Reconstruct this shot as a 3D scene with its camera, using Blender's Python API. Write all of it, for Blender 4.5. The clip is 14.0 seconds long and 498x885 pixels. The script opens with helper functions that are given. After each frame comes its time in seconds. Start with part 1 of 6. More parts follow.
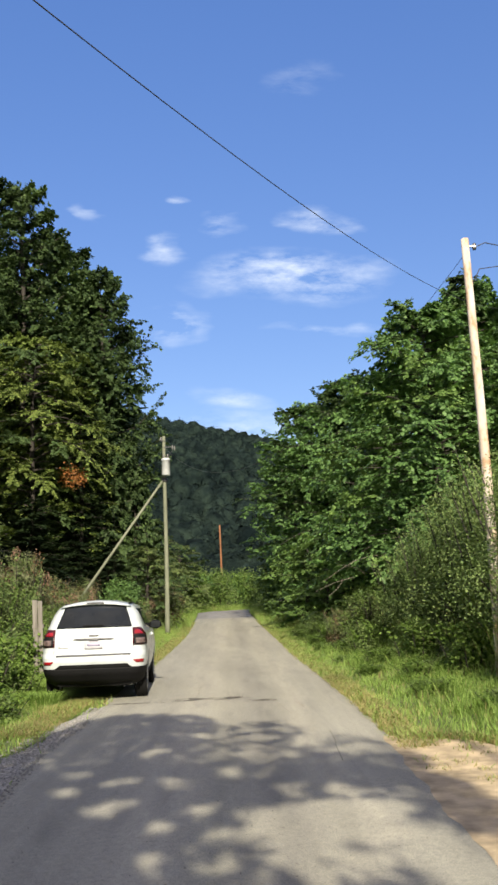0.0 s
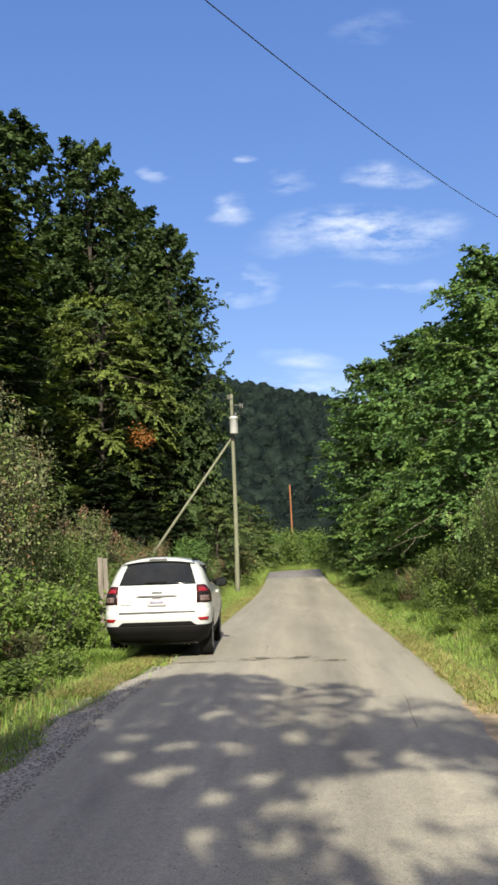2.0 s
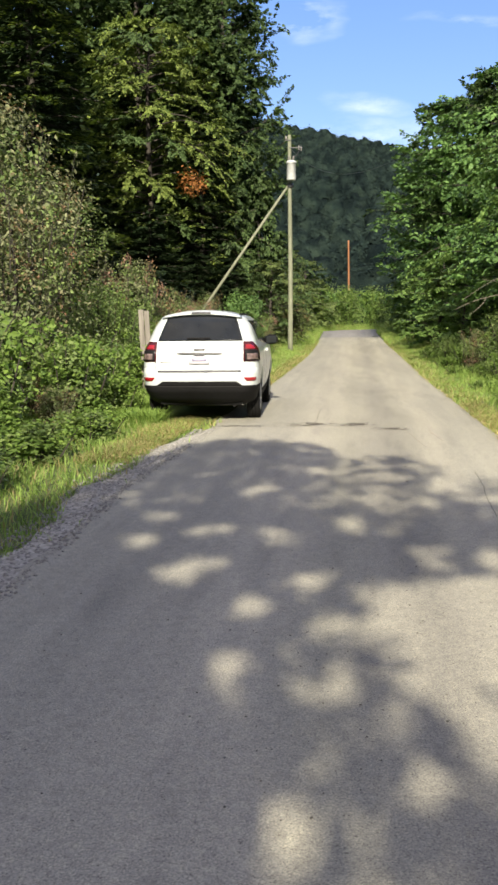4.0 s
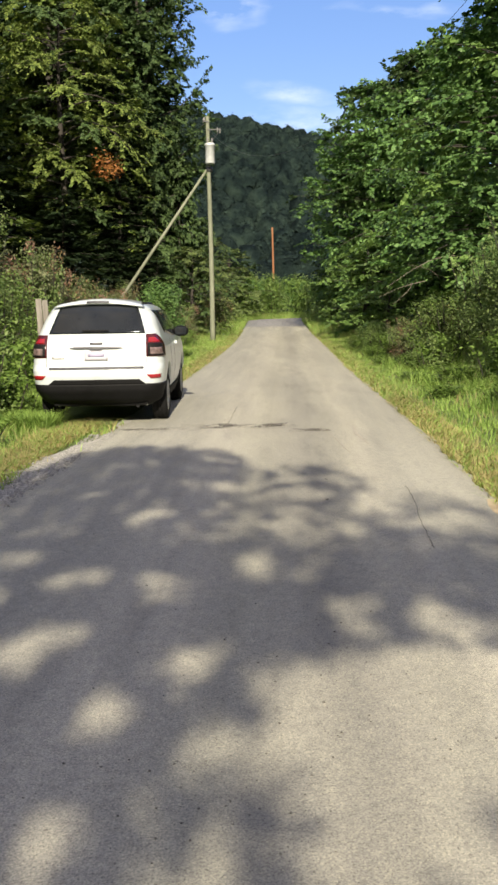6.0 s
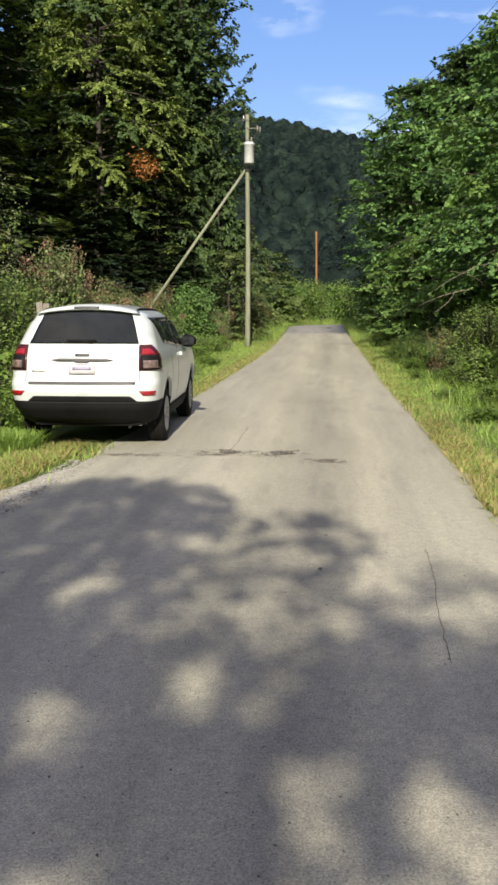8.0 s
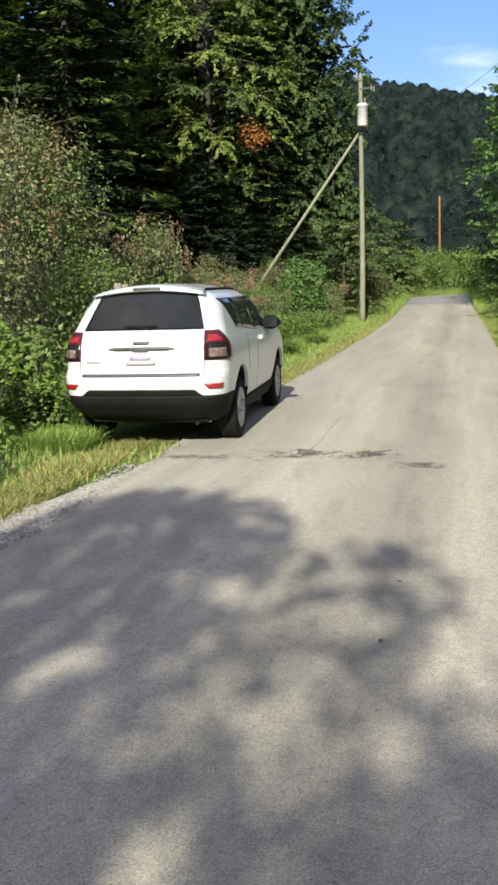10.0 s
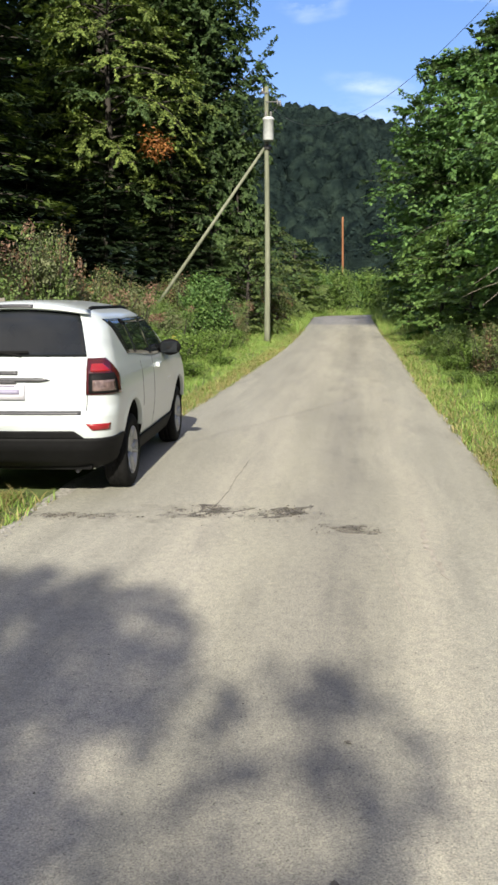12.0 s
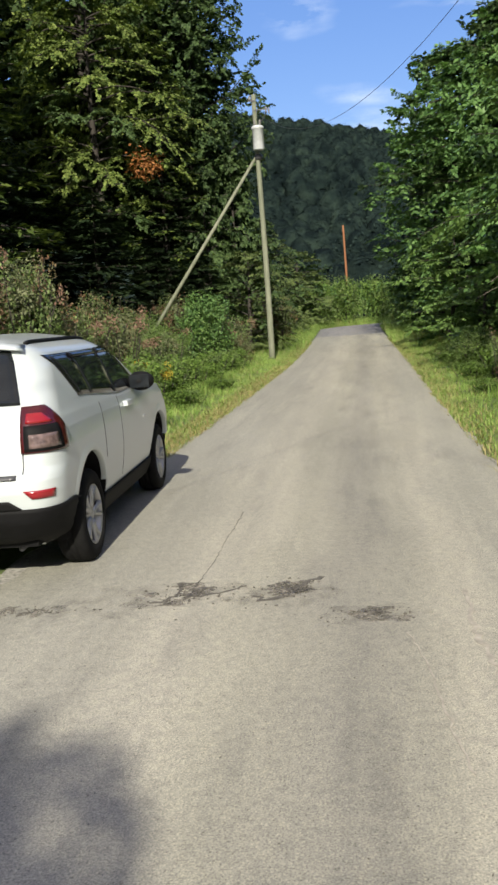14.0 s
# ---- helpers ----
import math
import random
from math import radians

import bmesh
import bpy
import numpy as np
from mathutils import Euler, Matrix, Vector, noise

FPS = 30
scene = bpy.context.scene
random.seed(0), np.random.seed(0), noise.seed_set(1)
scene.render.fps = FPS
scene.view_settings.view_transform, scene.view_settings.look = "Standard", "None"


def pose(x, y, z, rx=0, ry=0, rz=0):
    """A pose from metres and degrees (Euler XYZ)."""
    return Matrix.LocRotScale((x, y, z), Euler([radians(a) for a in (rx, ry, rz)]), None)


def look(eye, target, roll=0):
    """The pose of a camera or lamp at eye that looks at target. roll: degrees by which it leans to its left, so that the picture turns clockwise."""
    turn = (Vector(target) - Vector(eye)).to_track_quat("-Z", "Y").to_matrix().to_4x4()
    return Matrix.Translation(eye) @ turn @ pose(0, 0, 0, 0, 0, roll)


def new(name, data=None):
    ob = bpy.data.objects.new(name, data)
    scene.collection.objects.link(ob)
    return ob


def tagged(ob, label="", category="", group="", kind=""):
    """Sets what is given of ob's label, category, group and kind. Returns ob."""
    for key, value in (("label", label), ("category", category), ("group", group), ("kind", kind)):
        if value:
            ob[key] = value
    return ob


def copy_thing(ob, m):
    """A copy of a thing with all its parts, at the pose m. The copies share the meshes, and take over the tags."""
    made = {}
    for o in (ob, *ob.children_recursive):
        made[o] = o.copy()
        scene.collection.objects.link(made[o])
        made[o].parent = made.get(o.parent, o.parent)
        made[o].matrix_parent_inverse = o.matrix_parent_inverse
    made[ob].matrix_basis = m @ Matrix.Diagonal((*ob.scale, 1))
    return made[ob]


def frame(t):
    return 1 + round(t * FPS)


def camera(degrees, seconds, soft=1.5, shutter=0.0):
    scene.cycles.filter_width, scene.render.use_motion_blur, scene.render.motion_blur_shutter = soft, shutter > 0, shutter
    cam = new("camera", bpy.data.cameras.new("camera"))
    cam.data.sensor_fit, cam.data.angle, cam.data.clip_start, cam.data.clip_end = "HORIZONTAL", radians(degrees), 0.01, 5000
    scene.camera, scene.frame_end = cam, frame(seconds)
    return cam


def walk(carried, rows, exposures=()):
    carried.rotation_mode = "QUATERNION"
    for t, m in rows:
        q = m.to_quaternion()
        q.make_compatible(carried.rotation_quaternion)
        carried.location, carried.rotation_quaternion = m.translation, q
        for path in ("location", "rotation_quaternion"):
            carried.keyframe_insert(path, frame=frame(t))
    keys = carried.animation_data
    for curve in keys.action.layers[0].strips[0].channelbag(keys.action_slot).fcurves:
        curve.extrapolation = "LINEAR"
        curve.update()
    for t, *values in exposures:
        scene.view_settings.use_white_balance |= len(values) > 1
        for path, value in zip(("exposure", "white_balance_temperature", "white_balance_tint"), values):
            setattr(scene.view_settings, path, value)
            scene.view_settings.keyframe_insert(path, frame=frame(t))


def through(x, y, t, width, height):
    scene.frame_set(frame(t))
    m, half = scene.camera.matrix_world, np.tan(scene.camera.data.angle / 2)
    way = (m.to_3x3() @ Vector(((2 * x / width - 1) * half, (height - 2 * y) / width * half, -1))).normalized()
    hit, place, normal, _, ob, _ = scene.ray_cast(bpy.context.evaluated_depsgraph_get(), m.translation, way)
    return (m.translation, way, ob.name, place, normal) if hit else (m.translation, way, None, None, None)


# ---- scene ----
cam = camera(32.1, 14.0, soft=2.8)
METRES, EYE, TILT, LEAN, TURN = 8.0, 1.5, 0.0, 0.0, -13.9
PATH = [
    (0, (1.669, -15.386, 1.707), (1.814, -13.422, 2.056), -2.0),
    (0.5, (1.789, -15.323, 1.657), (1.839, -13.352, 1.994), -2.3),
    (1, (1.722, -15.019, 1.586), (1.759, -13.038, 1.859), 0.2),
    (1.5, (1.652, -14.747, 1.624), (1.712, -12.752, 1.751), -2.4),
    (2, (1.784, -14.651, 1.642), (1.764, -12.668, 1.908), -1.9),
    (2.5, (1.83, -14.426, 1.65), (1.804, -12.437, 1.852), -0.9),
    (2.7, (1.795, -14.29, 1.618), (1.746, -12.293, 1.706), -0.6),
    (4.8, (1.759, -12.486, 1.592), (1.592, -10.517, 1.286), -0.7),
    (5, (1.796, -12.436, 1.592), (1.681, -10.462, 1.291), -1.0),
    (5.5, (1.959, -12.046, 1.607), (1.931, -10.072, 1.289), -0.9),
    (6, (1.987, -11.599, 1.588), (1.995, -9.623, 1.277), -0.9),
    (6.5, (2.041, -11.286, 1.597), (2.046, -9.316, 1.25), -2.1),
    (7, (2.16, -10.934, 1.643), (2.124, -8.97, 1.27), -0.9),
    (7.2, (2.207, -10.728, 1.622), (2.144, -8.76, 1.275), -0.2),
    (9.3, (2.831, -9.029, 1.675), (2.611, -7.062, 1.394), -2.4),
    (9.5, (2.858, -8.866, 1.67), (2.568, -6.91, 1.37), -2.4),
    (10, (2.809, -8.533, 1.677), (2.43, -6.602, 1.321), -1.7),
    (10.5, (2.703, -8.126, 1.702), (2.387, -6.178, 1.375), -1.9),
    (11, (2.719, -7.726, 1.683), (2.419, -5.774, 1.369), -2.0),
    (11.5, (2.664, -7.351, 1.685), (2.408, -5.397, 1.347), -0.8),
    (12, (2.583, -6.959, 1.72), (2.429, -4.991, 1.395), -0.2),
    (12.5, (2.591, -6.542, 1.714), (2.437, -4.576, 1.376), 0.3),
    (13, (2.543, -6.123, 1.714), (2.395, -4.155, 1.389), 0.7),
    (13.5, (2.553, -5.73, 1.744), (2.452, -3.751, 1.472), -1.8),
    (14, (2.681, -5.303, 1.714), (2.49, -3.332, 1.428), -4.3),
]
walk(cam, [(t, look(eye, target, roll)) for t, eye, target, roll in PATH], exposures=((0.0, 0.9, 7100, 9), (2.7, 0.93, 7100, 9), (4.8, 1.26, 7160, 9), (5.4, 1.10, 7200, 9), (6.0, 1.01, 7230, 9), (7.2, 0.93, 7180, 8.8), (9.3, 0.93, 6720, 8.5), (10.0, 1.08, 6670, 8.5), (10.5, 1.07, 6670, 8.5), (12.0, 0.98, 6670, 8.5), (13.0, 0.86, 6670, 8.5), (14.0, 0.77, 6670, 8.5)))

# ---- world, sun and sky ----
SUN_EL, SUN_AZ = 31.0, -1.5          # height, and degrees by which the light swings to the right of the road
world = bpy.data.worlds.new("world")
scene.world = world
world.use_nodes = True
wn, wl = world.node_tree.nodes, world.node_tree.links
sky = wn.new("ShaderNodeTexSky")
sky.sky_type, sky.sun_disc = "NISHITA", False
sky.sun_elevation, sky.sun_rotation = radians(SUN_EL), radians(180 + SUN_AZ)
sky.altitude, sky.air_density, sky.dust_density, sky.ozone_density = 300, 0.9, 0.1, 4.0
SKY_STRENGTH = 0.108


def wmath(op, a, b=None, clamp=False):
    n = wn.new("ShaderNodeMath")
    n.operation, n.use_clamp = op, clamp
    for i, v in enumerate((a, b)):
        if v is None:
            continue
        if isinstance(v, (int, float)):
            n.inputs[i].default_value = v
        else:
            wl.new(v, n.inputs[i])
    return n.outputs[0]


tc = wn.new("ShaderNodeTexCoord")
sep = wn.new("ShaderNodeSeparateXYZ")
wl.new(tc.outputs["Generated"], sep.inputs[0])
ahead = wmath("MAXIMUM", sep.outputs[1], 0.05)
cu, cv = wmath("DIVIDE", sep.outputs[0], ahead), wmath("DIVIDE", sep.outputs[2], ahead)
comb = wn.new("ShaderNodeCombineXYZ")
wl.new(cu, comb.inputs[0]), wl.new(wmath("MULTIPLY", cv, 2.6), comb.inputs[1])
puff = wn.new("ShaderNodeTexNoise")
puff.inputs["Scale"].default_value, puff.inputs["Detail"].default_value, puff.inputs["Roughness"].default_value = 10.0, 7.0, 0.62
wl.new(comb.outputs[0], puff.inputs["Vector"])
wisp = wmath("MULTIPLY", wmath("SUBTRACT", puff.outputs["Fac"], 0.40), 3.0, True)
warp = wn.new("ShaderNodeTexNoise")
warp.inputs["Scale"].default_value, warp.inputs["Detail"].default_value = 7.0, 4.0
wl.new(comb.outputs[0], warp.inputs["Vector"])
wsep = wn.new("ShaderNodeSeparateColor")
wl.new(warp.outputs["Color"], wsep.inputs[0])
cu = wmath("ADD", cu, wmath("MULTIPLY", wmath("SUBTRACT", wsep.outputs[0], 0.5), 0.16))
cv = wmath("ADD", cv, wmath("MULTIPLY", wmath("SUBTRACT", wsep.outputs[1], 0.5), 0.075))
cloud = None
# thin fair-weather clouds: across, up, half width, half height, thickness
for u0, v0, a, b, k in ((0.13, 0.381, 0.135, 0.040, 0.75), (0.075, 0.372, 0.08, 0.028, 0.4), (-0.018, 0.422, 0.035, 0.022, 0.55), (-0.013, 0.483, 0.027, 0.010, 0.45),
                        (-0.02, 0.325, 0.055, 0.03, 0.6), (0.055, 0.450, 0.04, 0.014, 0.35), (0.17, 0.455, 0.05, 0.018, 0.5), (0.18, 0.308, 0.07, 0.009, 0.35),
                        (0.05, 0.226, 0.06, 0.022, 0.45), (0.09, 0.180, 0.13, 0.035, 0.5), (0.16, 0.65, 0.05, 0.03, 0.15), (-0.12, 0.47, 0.015, 0.012, 0.25)):
    du, dv = wmath("DIVIDE", wmath("SUBTRACT", cu, u0), a), wmath("DIVIDE", wmath("SUBTRACT", cv, v0), b)
    r = wmath("SUBTRACT", 1.0, wmath("ADD", wmath("MULTIPLY", du, du), wmath("MULTIPLY", dv, dv)), True)
    m = wmath("MULTIPLY", wmath("MULTIPLY", r, wmath("ADD", r, 0.4)), k)
    cloud = m if cloud is None else wmath("MAXIMUM", cloud, m)
cloud = wmath("MULTIPLY", cloud, wisp, True)
# unseen high cloud added overhead and on the sun's side to fill the shade
high = wn.new("ShaderNodeTexNoise")
high.inputs["Scale"].default_value, high.inputs["Detail"].default_value = 3.0, 6.0
wl.new(tc.outputs["Generated"], high.inputs["Vector"])
away = wmath("MAXIMUM", wmath("MULTIPLY", wmath("SUBTRACT", sep.outputs[2], 0.66), 4.0, True), wmath("MULTIPLY", wmath("SUBTRACT", -0.05, sep.outputs[1]), 3.0, True))
fill_veil = wmath("MULTIPLY", away, wmath("MULTIPLY", wmath("SUBTRACT", high.outputs["Fac"], 0.22), 2.0, True))
mixc = wn.new("ShaderNodeMixRGB")
mixc.inputs[2].default_value = (5.7, 6.3, 7.2, 1)
flat = wn.new("ShaderNodeGamma")
flat.inputs[1].default_value = 0.84
deep = wn.new("ShaderNodeHueSaturation")
deep.inputs["Saturation"].default_value = 1.12
wl.new(sky.outputs[0], flat.inputs[0]), wl.new(flat.outputs[0], deep.inputs["Color"])
tint = wn.new("ShaderNodeMixRGB")
tint.blend_type = "MULTIPLY"
tint.inputs[0].default_value = 1.0
clear = wn.new("ShaderNodeMixRGB")      # paler towards the horizon, deeper blue higher up
clear.inputs[1].default_value, clear.inputs[2].default_value = (1.0, 0.93, 1.04, 1), (1.02, 1.12, 1.50, 1)
wl.new(wmath("MULTIPLY", wmath("SUBTRACT", sep.outputs[2], 0.18), 2.4, True), clear.inputs[0])
wl.new(clear.outputs[0], tint.inputs[2])
wl.new(deep.outputs[0], tint.inputs[1])
wl.new(cloud, mixc.inputs[0]), wl.new(tint.outputs[0], mixc.inputs[1])
# warm tone of the added cloud, to take the blue out of shaded ground
fill_haze = wn.new("ShaderNodeMixRGB")
fill_haze.inputs[2].default_value = (8.2, 6.5, 4.4, 1)
wl.new(wmath("MULTIPLY", fill_veil, 0.62), fill_haze.inputs[0]), wl.new(mixc.outputs[0], fill_haze.inputs[1])
bg = wn["Background"]
bg.inputs[1].default_value = SKY_STRENGTH
wl.new(fill_haze.outputs[0], bg.inputs[0])
sun = new("sun", bpy.data.lights.new("sun", "SUN"))
sun.data.energy, sun.data.angle, sun.data.color = 4.7, radians(0.53), (1.0, 0.94, 0.82)
az, el = radians(SUN_AZ), radians(SUN_EL)
sun.matrix_world = look((0, 0, 60), Vector((0, 0, 60)) + Vector((math.sin(az) * math.cos(el), math.cos(az) * math.cos(el), -math.sin(el))))


# ---- materials ----
def material(name):
    m = bpy.data.materials.new(name)
    m.use_nodes = True
    nt = m.node_tree
    return m, nt.nodes, nt.links, nt.nodes["Principled BSDF"]


def noise_node(n, l, scale, detail=4.0, rough=0.55, coord="Object", stretch=None):
    t = n.new("ShaderNodeTexCoord")
    x = n.new("ShaderNodeTexNoise")
    x.inputs["Scale"].default_value, x.inputs["Detail"].default_value, x.inputs["Roughness"].default_value = scale, detail, rough
    out = t.outputs[coord]
    if stretch:
        mp = n.new("ShaderNodeMapping")
        mp.inputs["Scale"].default_value = stretch
        l.new(out, mp.inputs[0])
        out = mp.outputs[0]
    l.new(out, x.inputs["Vector"])
    return x.outputs["Fac"]


def ramp(n, l, fac, *stops):
    r = n.new("ShaderNodeValToRGB")
    while len(r.color_ramp.elements) < len(stops):
        r.color_ramp.elements.new(0.5)
    for e, (p, c) in zip(r.color_ramp.elements, stops):
        e.position, e.color = p, (*c, 1) if len(c) == 3 else c
    l.new(fac, r.inputs[0])
    return r.outputs[0]


def mix(n, l, fac, a, b, kind="MIX"):
    x = n.new("ShaderNodeMixRGB")
    x.blend_type = kind
    for i, v in enumerate((fac, a, b)):
        if isinstance(v, (int, float)):
            x.inputs[i].default_value = v
        elif isinstance(v, tuple):
            x.inputs[i].default_value = (*v, 1)
        else:
            l.new(v, x.inputs[i])
    return x.outputs[0]


def bump(n, l, p, height, strength, distance=0.01):
    b = n.new("ShaderNodeBump")
    b.inputs["Strength"].default_value, b.inputs["Distance"].default_value = strength, distance
    l.new(height, b.inputs["Height"])
    l.new(b.outputs[0], p.inputs["Normal"])


def plain(name, colour, rough=0.5, metal=0.0, vary=0.12, scale=8.0, coat=0.0, spec=0.5):
    m, n, l, p = material(name)
    f = noise_node(n, l, scale, 5)
    l.new(ramp(n, l, f, (0.3, tuple(c * (1 - vary) for c in colour)), (0.7, tuple(min(1, c * (1 + vary)) for c in colour))), p.inputs["Base Color"])
    p.inputs["Roughness"].default_value, p.inputs["Metallic"].default_value = rough, metal
    p.inputs["Coat Weight"].default_value, p.inputs["Specular IOR Level"].default_value = coat, spec
    return m


def leaf_material(name, dark, light, gloss=0.45, through=0.3, patch_scale=0.35, dry=None, spec=0.35):
    """Leaves: each one its own shade, larger drifts of tone over the plant, light that shines through."""
    m, n, l, p = material(name)
    g = n.new("ShaderNodeNewGeometry")
    own = ramp(n, l, g.outputs["Random Per Island"], (0.0, dark), (0.6, tuple((a + b) / 2 for a, b in zip(dark, light))), (1.0, light))
    drift = noise_node(n, l, patch_scale, 3)
    col = mix(n, l, 0.75, own, ramp(n, l, drift, (0.3, (0.62, 0.62, 0.62)), (0.7, (1.25, 1.25, 1.2))), "MULTIPLY")
    if dry:
        spot = ramp(n, l, noise_node(n, l, 1.3, 3), (0.53, (0, 0, 0)), (0.64, (0.9, 0.9, 0.9)))
        col = mix(n, l, spot, col, dry)
    l.new(col, p.inputs["Base Color"])
    p.inputs["Roughness"].default_value, p.inputs["Specular IOR Level"].default_value = gloss, spec
    t = n.new("ShaderNodeBsdfTranslucent")
    l.new(mix(n, l, 1.0, col, (1.15, 1.25, 0.7), "MULTIPLY"), t.inputs[0])
    s = n.new("ShaderNodeMixShader")
    s.inputs[0].default_value = through
    l.new(p.outputs[0], s.inputs[1]), l.new(t.outputs[0], s.inputs[2])
    l.new(s.outputs[0], n["Material Output"].inputs[0])
    return m


M_LEAF = leaf_material("leaf_broad", (0.058, 0.124, 0.037), (0.158, 0.276, 0.087), 0.5, 0.3, spec=0.25)
M_LEAF_YOUNG = leaf_material("leaf_young", (0.060, 0.092, 0.028), (0.145, 0.185, 0.065), 0.55, 0.25, spec=0.2)
M_LEAF_DULL = leaf_material("leaf_dull", (0.037, 0.068, 0.024), (0.092, 0.142, 0.049), 0.55, 0.25, spec=0.2)
# lighter copy of the broad leaf, with sunlight put into its green
M_LEAF_SUN = leaf_material("leaf_sunny", (0.084, 0.155, 0.040), (0.190, 0.296, 0.085), 0.5, 0.3, spec=0.25)
M_LEAF_TALL = leaf_material("leaf_tall", (0.026, 0.051, 0.020), (0.078, 0.120, 0.042), 0.6, 0.25, spec=0.15)
M_LEAF_YELLOW = leaf_material("leaf_yellowish", (0.074, 0.118, 0.029), (0.224, 0.278, 0.076), 0.6, 0.3, spec=0.15)
# dark conifer green, darkened further to stand in for the wood's shade
M_NEEDLE_SHADED = leaf_material("shaded_needles", (0.009, 0.019, 0.009), (0.026, 0.043, 0.015), 0.65, 0.12, spec=0.12)
# paler green that paints sunlight onto the bough tips
M_NEEDLE_SUNLIT = leaf_material("sunlit_needle_tips", (0.048, 0.078, 0.019), (0.13, 0.172, 0.038), 0.6, 0.25, spec=0.15)


def shaded_canopy_material(name, relief):
    """A closed forest canopy seen from far: hillside shade and hazy blue put into drifting, crown-sized tones, with
    leafy relief.
    """
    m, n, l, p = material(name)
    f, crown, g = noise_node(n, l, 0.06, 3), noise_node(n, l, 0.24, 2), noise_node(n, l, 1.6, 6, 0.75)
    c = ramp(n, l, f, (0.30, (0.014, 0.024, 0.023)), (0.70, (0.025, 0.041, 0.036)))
    # blue-grey dips and warm peaks stand in for shade between lit crowns
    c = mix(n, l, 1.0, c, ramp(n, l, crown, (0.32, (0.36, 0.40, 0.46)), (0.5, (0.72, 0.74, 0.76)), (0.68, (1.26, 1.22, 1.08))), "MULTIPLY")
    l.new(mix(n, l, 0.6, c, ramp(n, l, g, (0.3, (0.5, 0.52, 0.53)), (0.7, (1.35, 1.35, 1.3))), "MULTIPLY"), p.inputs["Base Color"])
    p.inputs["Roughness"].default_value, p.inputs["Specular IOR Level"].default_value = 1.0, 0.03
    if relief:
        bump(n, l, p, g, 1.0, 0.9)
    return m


M_CANOPY = shaded_canopy_material("shaded_far_canopy", True)
M_SHRUB = leaf_material("leaf_shrub", (0.085, 0.140, 0.042), (0.195, 0.255, 0.090), 0.55, 0.25, spec=0.2)
M_SHRUB_GREY = leaf_material("leaf_greyish", (0.084, 0.104, 0.050), (0.215, 0.230, 0.125), 0.55, 0.25, 0.5, dry=(0.20, 0.105, 0.06), spec=0.2)
M_SHRUB_SOFT = leaf_material("leaf_soft", (0.140, 0.212, 0.074), (0.290, 0.380, 0.145), 0.6, 0.40, 0.5, spec=0.15)
M_WEED = leaf_material("leaf_weed", (0.08, 0.145, 0.028), (0.18, 0.27, 0.062), 0.6, 0.3, spec=0.2)
M_GRASS = leaf_material("grass_blade", (0.135, 0.235, 0.050), (0.35, 0.48, 0.135), 0.6, 0.35, 0.6, spec=0.2)
M_DRYGRASS = leaf_material("dry_grass", (0.22, 0.19, 0.075), (0.42, 0.36, 0.17), 0.6, 0.3)
M_DRYLEAF = leaf_material("leaf_brown", (0.20, 0.075, 0.02), (0.36, 0.16, 0.05), 0.6, 0.25)
M_RUST = leaf_material("leaf_rusty", (0.10, 0.060, 0.034), (0.20, 0.115, 0.068), 0.6, 0.2)
M_PLUME = leaf_material("faded_plume", (0.18, 0.10, 0.07), (0.30, 0.19, 0.14), 0.7, 0.2)
M_GOLD = leaf_material("goldenrod", (0.36, 0.26, 0.03), (0.55, 0.41, 0.05), 0.6, 0.2)
M_HILL = shaded_canopy_material("shaded_far_leaves", False)


def bark_material(name, a, b, scale=6.0):
    m, n, l, p = material(name)
    f = noise_node(n, l, scale, 6, 0.65, stretch=(1, 1, 0.15))
    l.new(ramp(n, l, f, (0.3, a), (0.7, b)), p.inputs["Base Color"])
    p.inputs["Roughness"].default_value = 0.85
    bump(n, l, p, f, 0.6, 0.03)
    return m


M_BARK = bark_material("bark", (0.016, 0.013, 0.010), (0.044, 0.037, 0.029))
M_DEADWOOD = bark_material("dead_wood", (0.11, 0.09, 0.07), (0.25, 0.21, 0.17))
M_POLE = bark_material("treated_pole", (0.10, 0.112, 0.075), (0.21, 0.22, 0.155), 9)


def peeling_material():
    """A bleached pole with scabs of orange-brown bark left on it."""
    m, n, l, p = material("peeling_pole")
    f = noise_node(n, l, 4.0, 6, 0.6, stretch=(1, 1, 0.45))
    l.new(ramp(n, l, f, (0.30, (0.26, 0.12, 0.055)), (0.40, (0.42, 0.28, 0.18)), (0.48, (0.52, 0.43, 0.35)), (0.64, (0.62, 0.56, 0.50))), p.inputs["Base Color"])
    p.inputs["Roughness"].default_value = 0.85
    bump(n, l, p, f, 0.5, 0.02)
    return m


M_POLE_PALE = peeling_material()
M_POLE_ORANGE = bark_material("orange_pole", (0.17, 0.068, 0.030), (0.27, 0.115, 0.048), 5)
M_BOARD = bark_material("weathered_board", (0.085, 0.075, 0.062), (0.25, 0.23, 0.20), 7)


